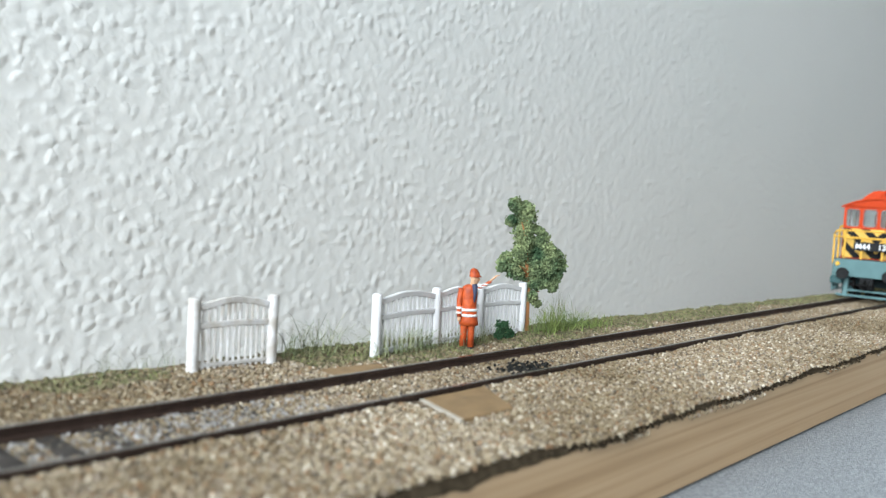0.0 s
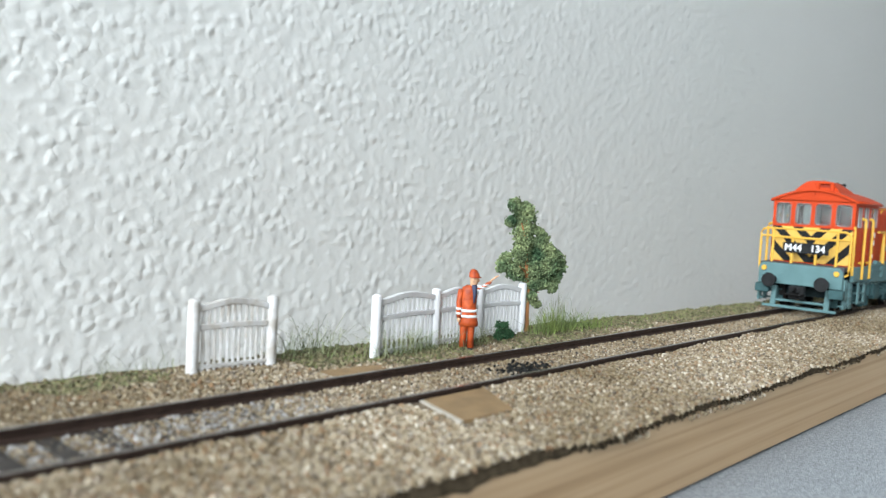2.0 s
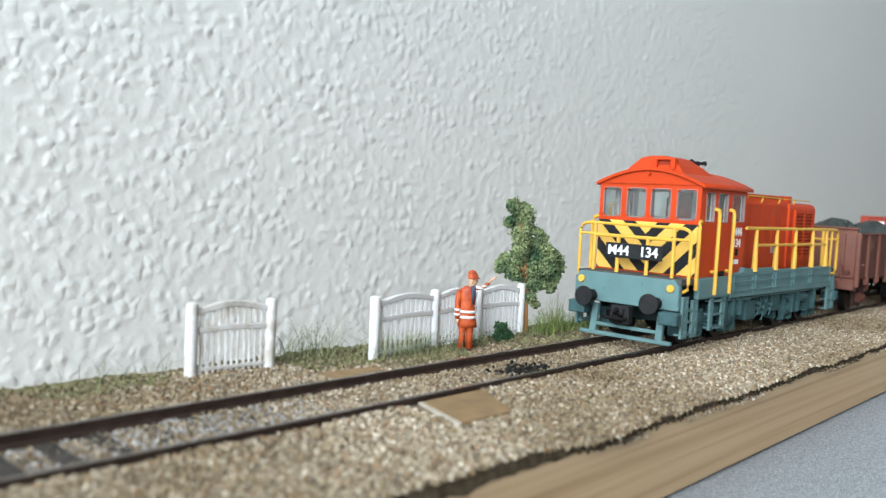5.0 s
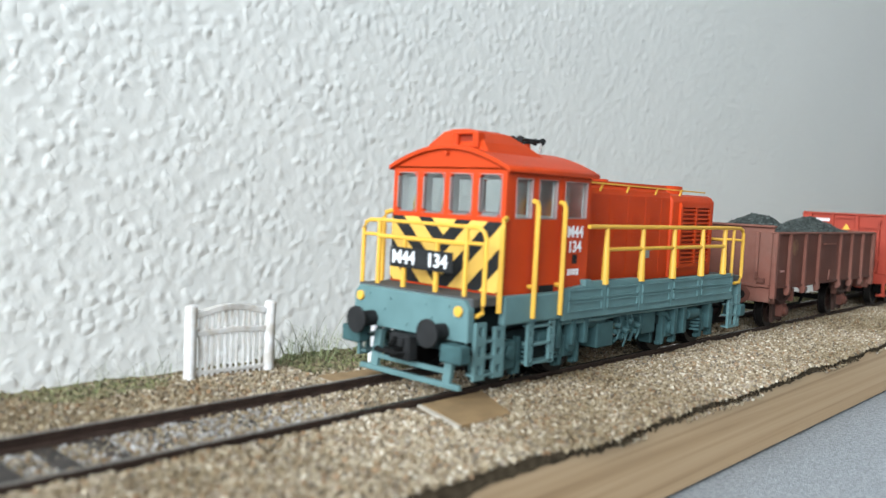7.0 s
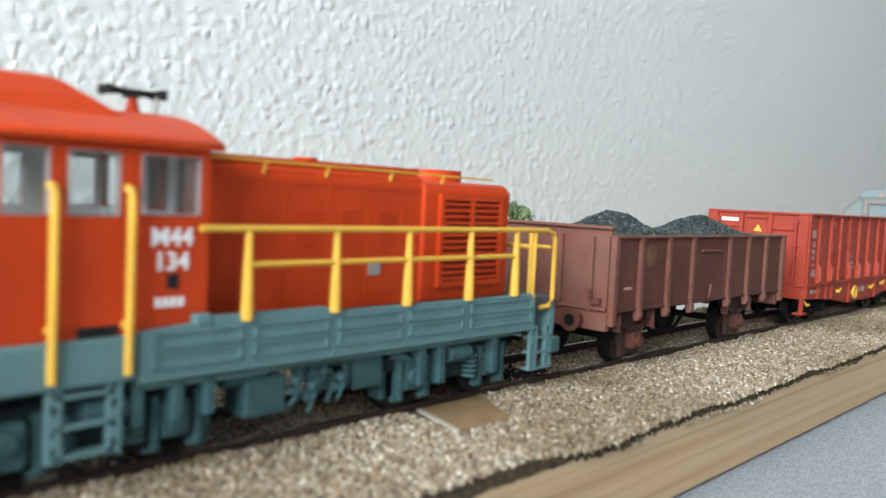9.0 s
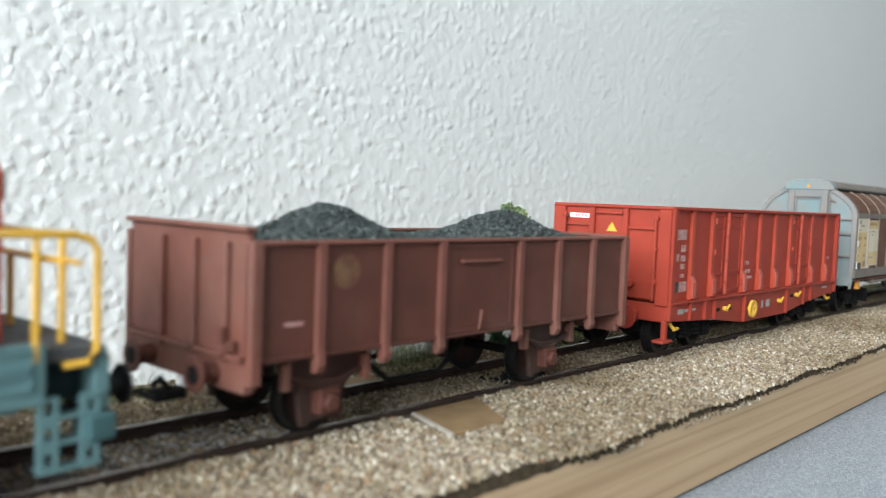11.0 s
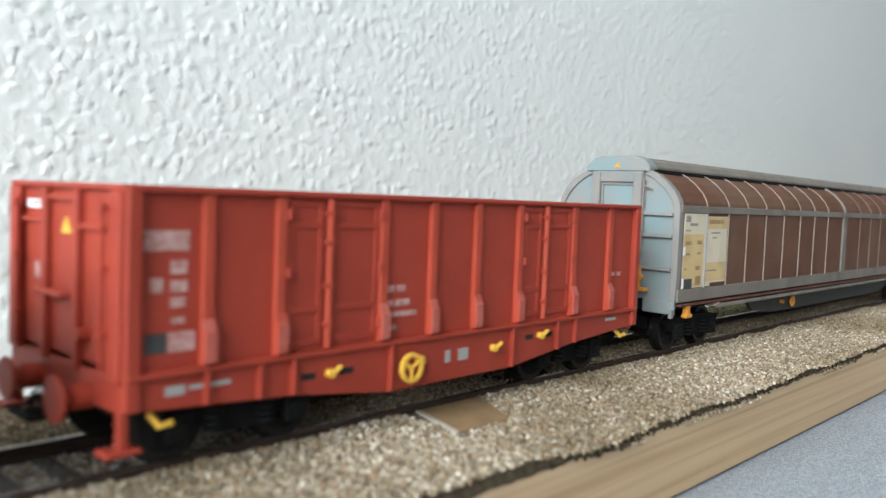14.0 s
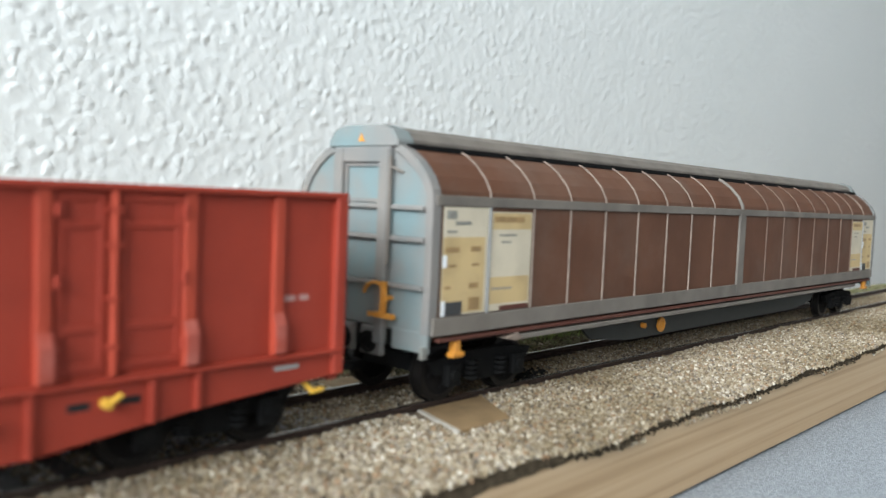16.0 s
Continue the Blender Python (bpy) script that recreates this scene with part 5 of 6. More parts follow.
def coal_wagon():
    ob = thing("coal_wagon", 282.5, "brown two-axle open model wagon heaped with black coal", "wagon")
    x0, x1, zb, zt = 235.4, 328.2, 12.6, 28.4
    part("floor", Form().box(x0, x1, -15.6, 15.6, zb - 0.2, zb + 0.8), BROWN, ob)
    for s in (-1, 1):
        side = part("side_wall", Form().box(x0, x1, *sorted((s * 14.9, s * 15.7)), zb, zt), BROWN, ob, bevel=0.1)
        part("top_rim", Form().box(x0 - 0.2, x1 + 0.2, *sorted((s * 14.6, s * 16.5)), zt - 0.35, zt + 0.25), BROWN_LIGHT, side, bevel=0.2)
        part("bottom_flange", Form().box(x0, x1, *sorted((s * 15.5, s * 16.1)), zb, zb + 0.5), BROWN, side)
        for xa in (246.8, 259.4, 271.4, 291.8, 303.6, 315.4):
            prof = [(s * 15.6, zt), (s * 16.5, zt), (s * 16.6, zb + 0.4), (s * 16.9, zb - 1.2), (s * 16.4, zb - 2.3), (s * 15.4, zb - 2.4), (s * 15.0, zb - 0.6), (s * 15.6, zb + 0.4)]
            part("rib", Form().prism(prof, "x", xa - 0.75, xa + 0.75), BROWN_LIGHT, side, bevel=0.12)
        for xa in (x0 + 0.7, x1 - 0.7):
            part("corner_post", Form().box(xa - 0.9, xa + 0.9, *sorted((s * 15.3, s * 16.7)), zb - 2.8, zt + 0.2), BROWN_LIGHT, side, bevel=0.2)
        door = part("door", Form().panel("y", sorted((s * 15.65, s * 15.9))[0], 271.8, 290.4, zb + 0.6, zt - 0.6, [(272.6, 289.6, zb + 1.4, zt - 1.4)], 0.25), BROWN, side)
        part("door_bar", Form().box(276.2, 286.2, *sorted((s * 15.7, s * 16.4)), 24.7, 25.2).tube([(281, s * 16.2, 13.4), (281, s * 16.3, 14.4), (281.4, s * 16.3, 16.6)], 0.3, 6), BROWN_LIGHT, door)
        part("label_plate", Form().box(241.0, 244.2, *sorted((s * 15.65, s * 15.8)), 17.1, 17.7), FADED, side, "small pale label")
        part("badge", Form().tube([(251.8, s * 15.6, 24.2), (251.8, s * 15.76, 24.2)], 2.5, 22), BADGE, side, "faded brown-ochre round badge")
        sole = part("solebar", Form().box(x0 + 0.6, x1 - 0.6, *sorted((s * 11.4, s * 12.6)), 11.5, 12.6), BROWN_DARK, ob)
        for cx in (250.8, 305.4):
            prof = [(cx - 8, 11.6), (cx - 7.4, 9.8), (cx - 4.6, 7.0), (cx - 3.6, 1.7), (cx - 2.4, 1.7), (cx - 2.4, 2.3), (cx + 2.4, 2.3), (cx + 2.4, 1.7), (cx + 3.6, 1.7), (cx + 4.6, 7.0), (cx + 7.4, 9.8), (cx + 8, 11.6)]
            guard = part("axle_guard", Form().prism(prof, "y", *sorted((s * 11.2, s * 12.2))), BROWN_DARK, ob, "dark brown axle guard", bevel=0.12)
            part("axle_box", Form().box(cx - 1.9, cx + 1.9, *sorted((s * 11.8, s * 14.2)), 3.4, 7.2).tube([(cx, s * 13.8, 5.2), (cx, s * 15.0, 5.2)], 1.4, 12), BROWN_MID, guard, bevel=0.3)
            leaf = Form()
            for k in range(4):
                w = 6.4 - 1.3 * k
                leaf.tube([(cx - w, s * 13.0, 9.4 - 0.5 * k), (cx - w / 2, s * 13.0, 8.3 - 0.5 * k), (cx, s * 13.0, 8.0 - 0.5 * k), (cx + w / 2, s * 13.0, 8.3 - 0.5 * k), (cx + w, s * 13.0, 9.4 - 0.5 * k)], 0.45, 5)
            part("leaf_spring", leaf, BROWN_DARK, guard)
            for dx in (-7.4, 7.4):
                part("spring_hanger", Form().box(cx + dx - 0.6, cx + dx + 0.6, *sorted((s * 12.2, s * 13.8)), 7.6, 11.6), BROWN_LIGHT, guard, bevel=0.15)
        part("brace", Form().tube([(262, s * 8, 9.4), (268, s * 8, 5.0), (280, s * 8, 5.0), (286, s * 8, 9.4)], 0.5, 6), CHASSIS, ob)
    for x, way in ((x0, -1), (x1, 1)):
        e, top = sorted((x, x - way * 0.8)), 30.2 if way < 0 else zt + 0.1
        end = part("end_wall", Form().box(e[0], e[1], -15.4, 15.4, zb, top), BROWN_LIGHT, ob)
        part("end_rim", Form().box(*sorted((x - way * 1.0, x + way * 0.8)), -15.9, 15.9, top - 0.4, top + 0.3), BROWN_LIGHT, end, bevel=0.2)
        for yy in (-11.2, -3.4, 5.2):
            part("end_rib", Form().box(*sorted((x, x + way * 0.9)), yy - 0.5, yy + 0.5, zb, zt), BROWN_LIGHT, end, bevel=0.15)
        part("end_lip", Form().box(*sorted((x, x + way * 0.9)), -15.2, 15.2, zb + 0.4, zb + 1.1), BROWN_LIGHT, end)
        part("hand_hook", Form().tube([(x + way * 0.2, -11.6, 15.4), (x + way * 1.2, -11.6, 15.2), (x + way * 1.2, -11.6, 17.2)], 0.4, 6).box(*sorted((x, x + way * 0.9)), -13.8, -11.4, 14.2, 15.4), BROWN, end)
        part("buffer_beam", Form().box(*sorted((x + way * 0.2, x - way * 1.6)), -15.2, 15.2, 8.6, 12.8), BROWN_LIGHT, ob, bevel=0.2)
        buffers(ob, x, way, 10.6, 2.5, BROWN, y=8.4, stem=3.4)
        for s in (-1, 1):
            # Flat black disc stands for the shade inside the hollow buffer.
            part("bore_shade_disc", Form().tube([(x + way * 3.2, s * 8.4, 10.6), (x + way * 3.46, s * 8.4, 10.6)], 1.3, 14), CHASSIS, ob, "black disc standing for the shade in the hollow buffer")
        coupler(ob, x, way)
    wheelset(ob, 250.8, 5.3, BROWN_DARK)
    wheelset(ob, 305.4, 5.3, BROWN_DARK)
    # the load: a fine-grained heap with two peaks, and loose lumps over it
    n, m = 96, 36
    f = Form()

    def heap(x, y):
        k = 0.0
        for px_, h, w in ((260.5, 5.6, 9.5), (306.0, 5.2, 10.5)):
            k += h * math.exp(-((x - px_) / w) ** 2 - (y / 9.0) ** 2)
        edge = min((x - x0) / 8, (x1 - x) / 8, (15.2 - abs(y)) / 5, 1.0)
        return 26.0 + 1.5 * max(edge, 0) + k + 0.55 * noise.noise((x * 0.35, y * 0.35, 2)) + 0.35 * noise.noise((x * 1.1, y * 1.1, 6))

    for i in range(n):
        for j in range(m):
            x, y = x0 + 1 + (x1 - x0 - 2) * i / (n - 1), -14.7 + 29.4 * j / (m - 1)
            f.v.append((x, y, heap(x, y)))
    for i in range(n - 1):
        for j in range(m - 1):
            a = i * m + j
            f.f.append((a, a + m, a + m + 1, a + 1))
    load = part("coal_load", f, COAL, ob, "heaped black coal load", smooth=True)
    rng = np.random.default_rng(3)
    v, q = [], []
    cube = np.array([(a, b, c) for a in (-1, 1) for b in (-1, 1) for c in (-1, 1)], float)
    quads = np.array([(0, 1, 3, 2), (4, 6, 7, 5), (0, 4, 5, 1), (2, 3, 7, 6), (0, 2, 6, 4), (1, 5, 7, 3)])
    for i in range(9000):
        x, y = rng.uniform(x0 + 1.5, x1 - 1.5), rng.uniform(-14.4, 14.4)
        a = cube * rng.uniform(0.5, 1, (8, 3)) * rng.uniform(0.14, 0.36)
        v.append((a @ np.array(Euler(rng.uniform(0, 6.28, 3)).to_matrix()).T + (x - SHIFT[0], y, heap(x, y) + 0.1)) / 1000)
        q.append(quads + 8 * i)
    me = bpy.data.meshes.new("loose_coal")
    me.from_pydata(np.concatenate(v).tolist(), [], np.concatenate(q).tolist())
    me.materials.append(COAL_BIT)
    lumps = tagged(new("loose_coal", me), "loose small coal lumps", kind="stuff")
    lumps.parent = load
    return ob


def black_bogie(ob, cx, wheel_r, material):
    b = part("bogie", Form().box(cx - 13, cx + 13, -6, 6, 5, 8), material, ob, "black wagon bogie")
    for s in (-1, 1):
        prof = [(cx - 14, 7.6), (cx - 12, 5.0), (cx - 6, 4.6), (cx - 3, 3.0), (cx + 3, 3.0), (cx + 6, 4.6), (cx + 12, 5.0), (cx + 14, 7.6), (cx + 6, 8.6), (cx - 6, 8.6)]
        part("side_frame", Form().prism(prof, "y", *sorted((s * 10.2, s * 11.8))), material, b, bevel=0.2)
        for dx in (-9, 9):
            part("axle_box", Form().box(cx + dx - 1.8, cx + dx + 1.8, *sorted((s * 11.4, s * 12.9)), 3.0, 7.0).tube([(cx + dx, s * 12.6, 5), (cx + dx, s * 13.3, 5)], 1.2, 10), material, b, bevel=0.25)
            sp = Form()
            for k in range(4):
                sp.ring((cx + dx * 0.45, s * 12.2, 4.0 + 0.9 * k), "z", 0.6, 1.3, 0.5, 10)
            part("coil_spring", sp, material, b)
    for dx in (-9, 9):
        wheelset(ob, cx + dx, wheel_r)


def red_wagon():
    ob = thing("open_bogie_wagon", 402, "tall red ribbed open bogie model wagon", "wagon")
    x0, x1, zb, zt = 345.0, 459.2, 13.0, 34.7
    part("floor", Form().box(x0, x1, -15.4, 15.4, zb - 0.4, zb + 0.6), WAGON_RED, ob)
    ribs = (355.4, 366.2, 384.9, 395.6, 406.4, 418.0, 435.2, 448.2)
    for s in (-1, 1):
        side = part("side_wall", Form().box(x0, x1, *sorted((s * 14.8, s * 15.5)), zb, zt), WAGON_RED, ob)
        part("top_rim", Form().box(x0 - 0.2, x1 + 0.2, *sorted((s * 14.4, s * 16.6)), zt - 0.3, zt + 0.5), WAGON_RED, side, bevel=0.2)
        sill = [(x0, 13.4), (x0, 8.9), (369, 7.5), (386.8, 5.4), (417, 5.5), (436, 7.8), (x1, 9.5), (x1, 13.4)]
        beam = part("sill_beam", Form().prism(sill, "y", *sorted((s * 15.2, s * 15.9))), WAGON_RED, ob, bevel=0.12)
        part("sill_ledge", Form().box(x0, x1, *sorted((s * 15.2, s * 16.8)), 12.7, 13.3), WAGON_RED, beam, bevel=0.1)
        for xa in (355.4, 363.2, 368.6, 386.8, 416.6, 430.4, 436.4):
            lo = np.interp(xa, [345, 369, 386.8, 417, 436, 459.2], [8.9, 7.5, 5.4, 5.5, 7.8, 9.5]) + 0.2
            part("sill_rib", Form().box(xa - 0.35, xa + 0.35, *sorted((s * 15.8, s * 16.7)), float(lo), 12.8), WAGON_RED, beam, bevel=0.1)
        for xa in ribs:
            prof = [(s * 15.4, zt), (s * 16.2, zt), (s * 16.3, 19.0), (s * 17.0, 17.4), (s * 17.0, 13.9), (s * 16.4, 13.4), (s * 15.4, 13.4)]
            rib = part("rib", Form().prism(prof, "x", xa - 0.8, xa + 0.8), WAGON_RED_LIT, side, bevel=0.12)
            foot = [(s * 16.25, 19.2), (s * 17.08, 17.5), (s * 17.08, 13.8), (s * 16.9, 13.8), (s * 16.9, 17.2), (s * 16.2, 18.9)]
            part("rib_foot", Form().prism(foot, "x", xa - 0.82, xa + 0.82), WORN_FOOT, rib, "pale rubbed foot of the rib")
        for xa in (x0 + 0.6, x1 - 0.6):
            part("corner_post", Form().box(xa - 1.0, xa + 1.0, *sorted((s * 15.0, s * 16.6)), 8.9 if xa < 400 else 9.5, zt), WAGON_RED, side, bevel=0.25)
        for xa, xb in ((367.4, 384.0), (419.4, 434.4)):
            mid = xa + (xb - xa) * 0.42
            for a, b in ((xa, mid - 0.8), (mid + 0.8, xb)):
                d = Form().panel("y", sorted((s * 15.45, s * 15.8))[0], a, b, 14.2, zt - 0.6, [(a + 0.9, b - 0.9, 15.2, 18.6), (a + 0.9, b - 0.9, 19.6, 30.2), (a + 0.9, b - 0.9, 31.0, zt - 1.5)], 0.35)
                door = part("door_leaf", d, WAGON_RED, side, bevel=0.08)
                for z in (16.4, 24.4, 32.2):
                    part("hinge", Form().tube([(b if b == xb else a, s * 16.1, z - 0.7), (b if b == xb else a, s * 16.1, z + 0.7)], 0.42, 8), WAGON_RED, door)
            part("lock_rod", Form().tube([(mid, s * 16.1, 13.6), (mid, s * 16.1, zt - 0.4)], 0.5, 8), WAGON_RED_LIT, side, smooth=True)
            for z in (16.5, 22, 28, 32):
                part("rod_bracket", Form().box(mid - 0.8, mid + 0.8, *sorted((s * 15.5, s * 16.5)), z, z + 0.6), WAGON_RED, side)
        # markings
        mk = ((347.2, 353.0, 27.6, 30.0), (348.0, 349.6, 22.6, 24.4), (350.6, 352.8, 24.8, 26.4), (350.6, 352.8, 22.6, 24.0), (350.6, 352.6, 20.8, 22.0), (350.8, 352.6, 18.8, 19.6), (350.4, 354.0, 15.4, 17.8), (386.2, 387.6, 20.6, 21.6), (388.2, 390.0, 20.6, 21.6),
              (386.2, 387.4, 18.4, 19.4), (388.0, 391.0, 18.4, 19.4), (386.2, 392.6, 16.8, 17.6), (386.2, 388.4, 14.8, 15.6), (449.6, 451.4, 20.4, 21.2), (452.2, 453.6, 20.4, 21.2))
        for a, b, z0, z1 in mk:
            part("marking", Form().box(a, b, *sorted((s * 15.48, s * 15.58)), z0, z1), FADED, side, "pale unreadable marking")
        part("dark_marking", Form().box(347.4, 350.2, *sorted((s * 15.48, s * 15.6)), 15.4, 17.8), INK, side, "dark data panel")
        for a, b, z0, z1 in ((350.0, 352.6, 10.2, 11.4), (353.2, 359.0, 10.6, 11.2), (399.4, 400.6, 8.4, 10.4), (402.6, 405.0, 8.4, 10.4), (448, 452, 11.2, 11.8)):
            part("marking", Form().box(a, b, *sorted((s * 15.85, s * 15.98)), z0, z1), FRAME_GREY, beam, "pale unreadable marking")
        for xa, z in ((371.4, 9.8), (378.4, 9.8), (422.0, 10.4), (428.0, 10.4)):
            part("slot", Form().box(xa - 1.3, xa + 1.3, *sorted((s * 15.7, s * 15.96)), z - 0.5, z + 0.5), BLACK, beam, "dark slot", bevel=0.1)
        for xa, z in ((375.0, 9.9), (411.4, 9.6), (425.0, 10.5)):
            part("crank_knob", Form().tube([(xa, s * 15.8, z), (xa, s * 16.9, z)], 0.65, 12).tube([(xa, s * 16.8, z), (xa + 1.5, s * 16.8, z + 0.9)], 0.35, 6), YELLOW, beam, "yellow crank knob", smooth=True)
        wheel = Form().ring((390.4, s * 17.2, 8.9), "y", 1.75, 2.35, 0.6, 24).tube([(390.4, s * 15.8, 8.9), (390.4, s * 17.3, 8.9)], 0.5, 8)
        for a in (0.5, 2.6, 4.7):
            wheel.tube([(390.4, s * 17.2, 8.9), (390.4 + 1.9 * math.cos(a), s * 17.2, 8.9 + 1.9 * math.sin(a))], 0.28, 6)
        wheel.tube([(392.6, s * 16.0, 9.6), (393.2, s * 17.2, 9.8)], 0.7, 10)
        part("brake_wheel", wheel, YELLOW, beam, "yellow brake handwheel", smooth=True)
        part("step", Form().box(344.4, 345.6, *sorted((s * 14.6, s * 15.8)), 4.4, 9.0).box(342.6, 347.0, *sorted((s * 13.4, s * 16.4)), 4.0, 4.7), WAGON_RED, ob, bevel=0.15)
        part("tie_hook", Form().tube([(348.6, s * 14.5, 8.2), (349.6, s * 15.4, 6.6), (351.2, s * 15.4, 6.8)], 0.42, 8), YELLOW, ob, "yellow tie-down hook")
        part("tie_hook", Form().tube([(454, s * 14.5, 8.8), (455, s * 15.4, 7.4), (456.8, s * 15.4, 7.6)], 0.42, 8), YELLOW, ob, "yellow tie-down hook")
        part("centre_girder", Form().box(x0 + 2, x1 - 2, *sorted((s * 3, s * 6)), 8, 12.8), CHASSIS, ob)
    for x, way in ((x0, -1), (x1, 1)):
        end = part("end_wall", Form().box(*sorted((x, x - way * 0.7)), -15.4, 15.4, 12.6, zt), WAGON_RED, ob)
        part("end_rim", Form().box(*sorted((x - way * 0.8, x + way * 0.7)), -16.4, 16.4, zt - 0.3, zt + 0.5), WAGON_RED, end, bevel=0.2)
        for yy, hw in ((-14.4, 1.6), (-4.2, 0.7), (5.0, 0.7), (14.4, 1.6)):
            part("end_post", Form().box(*sorted((x, x + way * 1.0)), yy - hw, yy + hw, 12.4, zt - 0.3), WAGON_RED, end, bevel=0.2)
        for ya, yb, z in ((-11.8, -5.0, 30.0), (-3.2, 4.2, 33.3), (5.8, 12.4, 30.2)):
            part("end_rail", Form().box(*sorted((x, x + way * 0.7)), ya, yb, z - 0.3, z + 0.3), WAGON_RED, end)
        part("grab_iron", Form().tube([(x, 4.9, 21.6), (x + way * 1.7, 4.8, 21.4), (x + way * 1.7, -2.4, 21.2), (x, -2.7, 21.2)], 0.42, 6), WAGON_RED, end)
        part("end_label", Form().box(*sorted((x, x + way * 0.14)), 6.2, 11.8, 31.7, 32.8), WHITE_INK, end, "white number label")
        for yb in (7.0, 8.0, 9.0, 9.8):
            part("label_print", Form().box(*sorted((x + way * 0.1, x + way * 0.2)), yb, yb + 0.35, 31.95, 32.6), WAGON_RED, end, "unreadable print")
        part("end_label", Form().box(*sorted((x, x + way * 0.14)), 8.0, 9.2, 22.4, 24.6), FADED, end, "small faded label")
        part("warning_triangle", Form().prism([(-1.6, 28.8), (1.2, 28.8), (-0.2, 31.0)], "x", *sorted((x, x + way * 0.16))), YELLOW, end, "yellow warning triangle")
        part("end_knob", Form().tube([(x, -6.3, 16.9), (x + way * 1.6, -6.3, 16.9)], 0.85, 10).tube([(x, -12.6, 18.0), (x + way * 1.3, -12.6, 18.0)], 0.6, 8), WAGON_RED, end)
        for s in (-1, 1):
            part("corner_rod", Form().tube([(x + way * 1.3, s * 12.4, 13.4), (x + way * 1.3, s * 12.4, zt - 1.6)], 0.32, 6), WAGON_RED, end, smooth=True)
            for z in (17.6, 25.4, 32.4):
                part("rod_clip", Form().box(*sorted((x + way * 0.8, x + way * 1.8)), *sorted((s * 11.8, s * 13.2)), z - 0.35, z + 0.35), WAGON_RED, end)
        part("headstock", Form().box(*sorted((x - way * 1.4, x + way * 0.4)), -15.4, 15.4, 8.6, 12.8), WAGON_RED, ob, bevel=0.25)
        buffers(ob, x, way, 9.6, 2.9, WAGON_RED, y=7.3, stem=4.6)
        coupler(ob, x, way)
        part("brake_hose", Form().tube([(x, 4.6, 9), (x + way * 2, 4.6, 7.6), (x + way * 2.4, 4.4, 5.8)], 0.5, 6), CHASSIS, ob)
        part("hose_cock", Form().tube([(x + way * 1.6, 2.6, 8.6), (x + way * 2.6, 2.6, 7.8)], 0.6, 8), WHITE_INK, ob, "white hose cock")
    black_bogie(ob, 363.0, 5.0, CHASSIS)
    black_bogie(ob, 441.0, 5.0, CHASSIS)
    return ob


def van_profile(grow=0.0):
    pts = [(16.3, 13.2), (16.5, 20), (16.5, 34.6), (16.2, 36.4), (15.0, 38.6), (12.8, 40.9), (10.4, 42.6), (8.2, 43.6)]
    return [(y + grow if z < 36 else y + grow * 0.8, z if z < 36 else z + grow * 0.6) for y, z in pts]


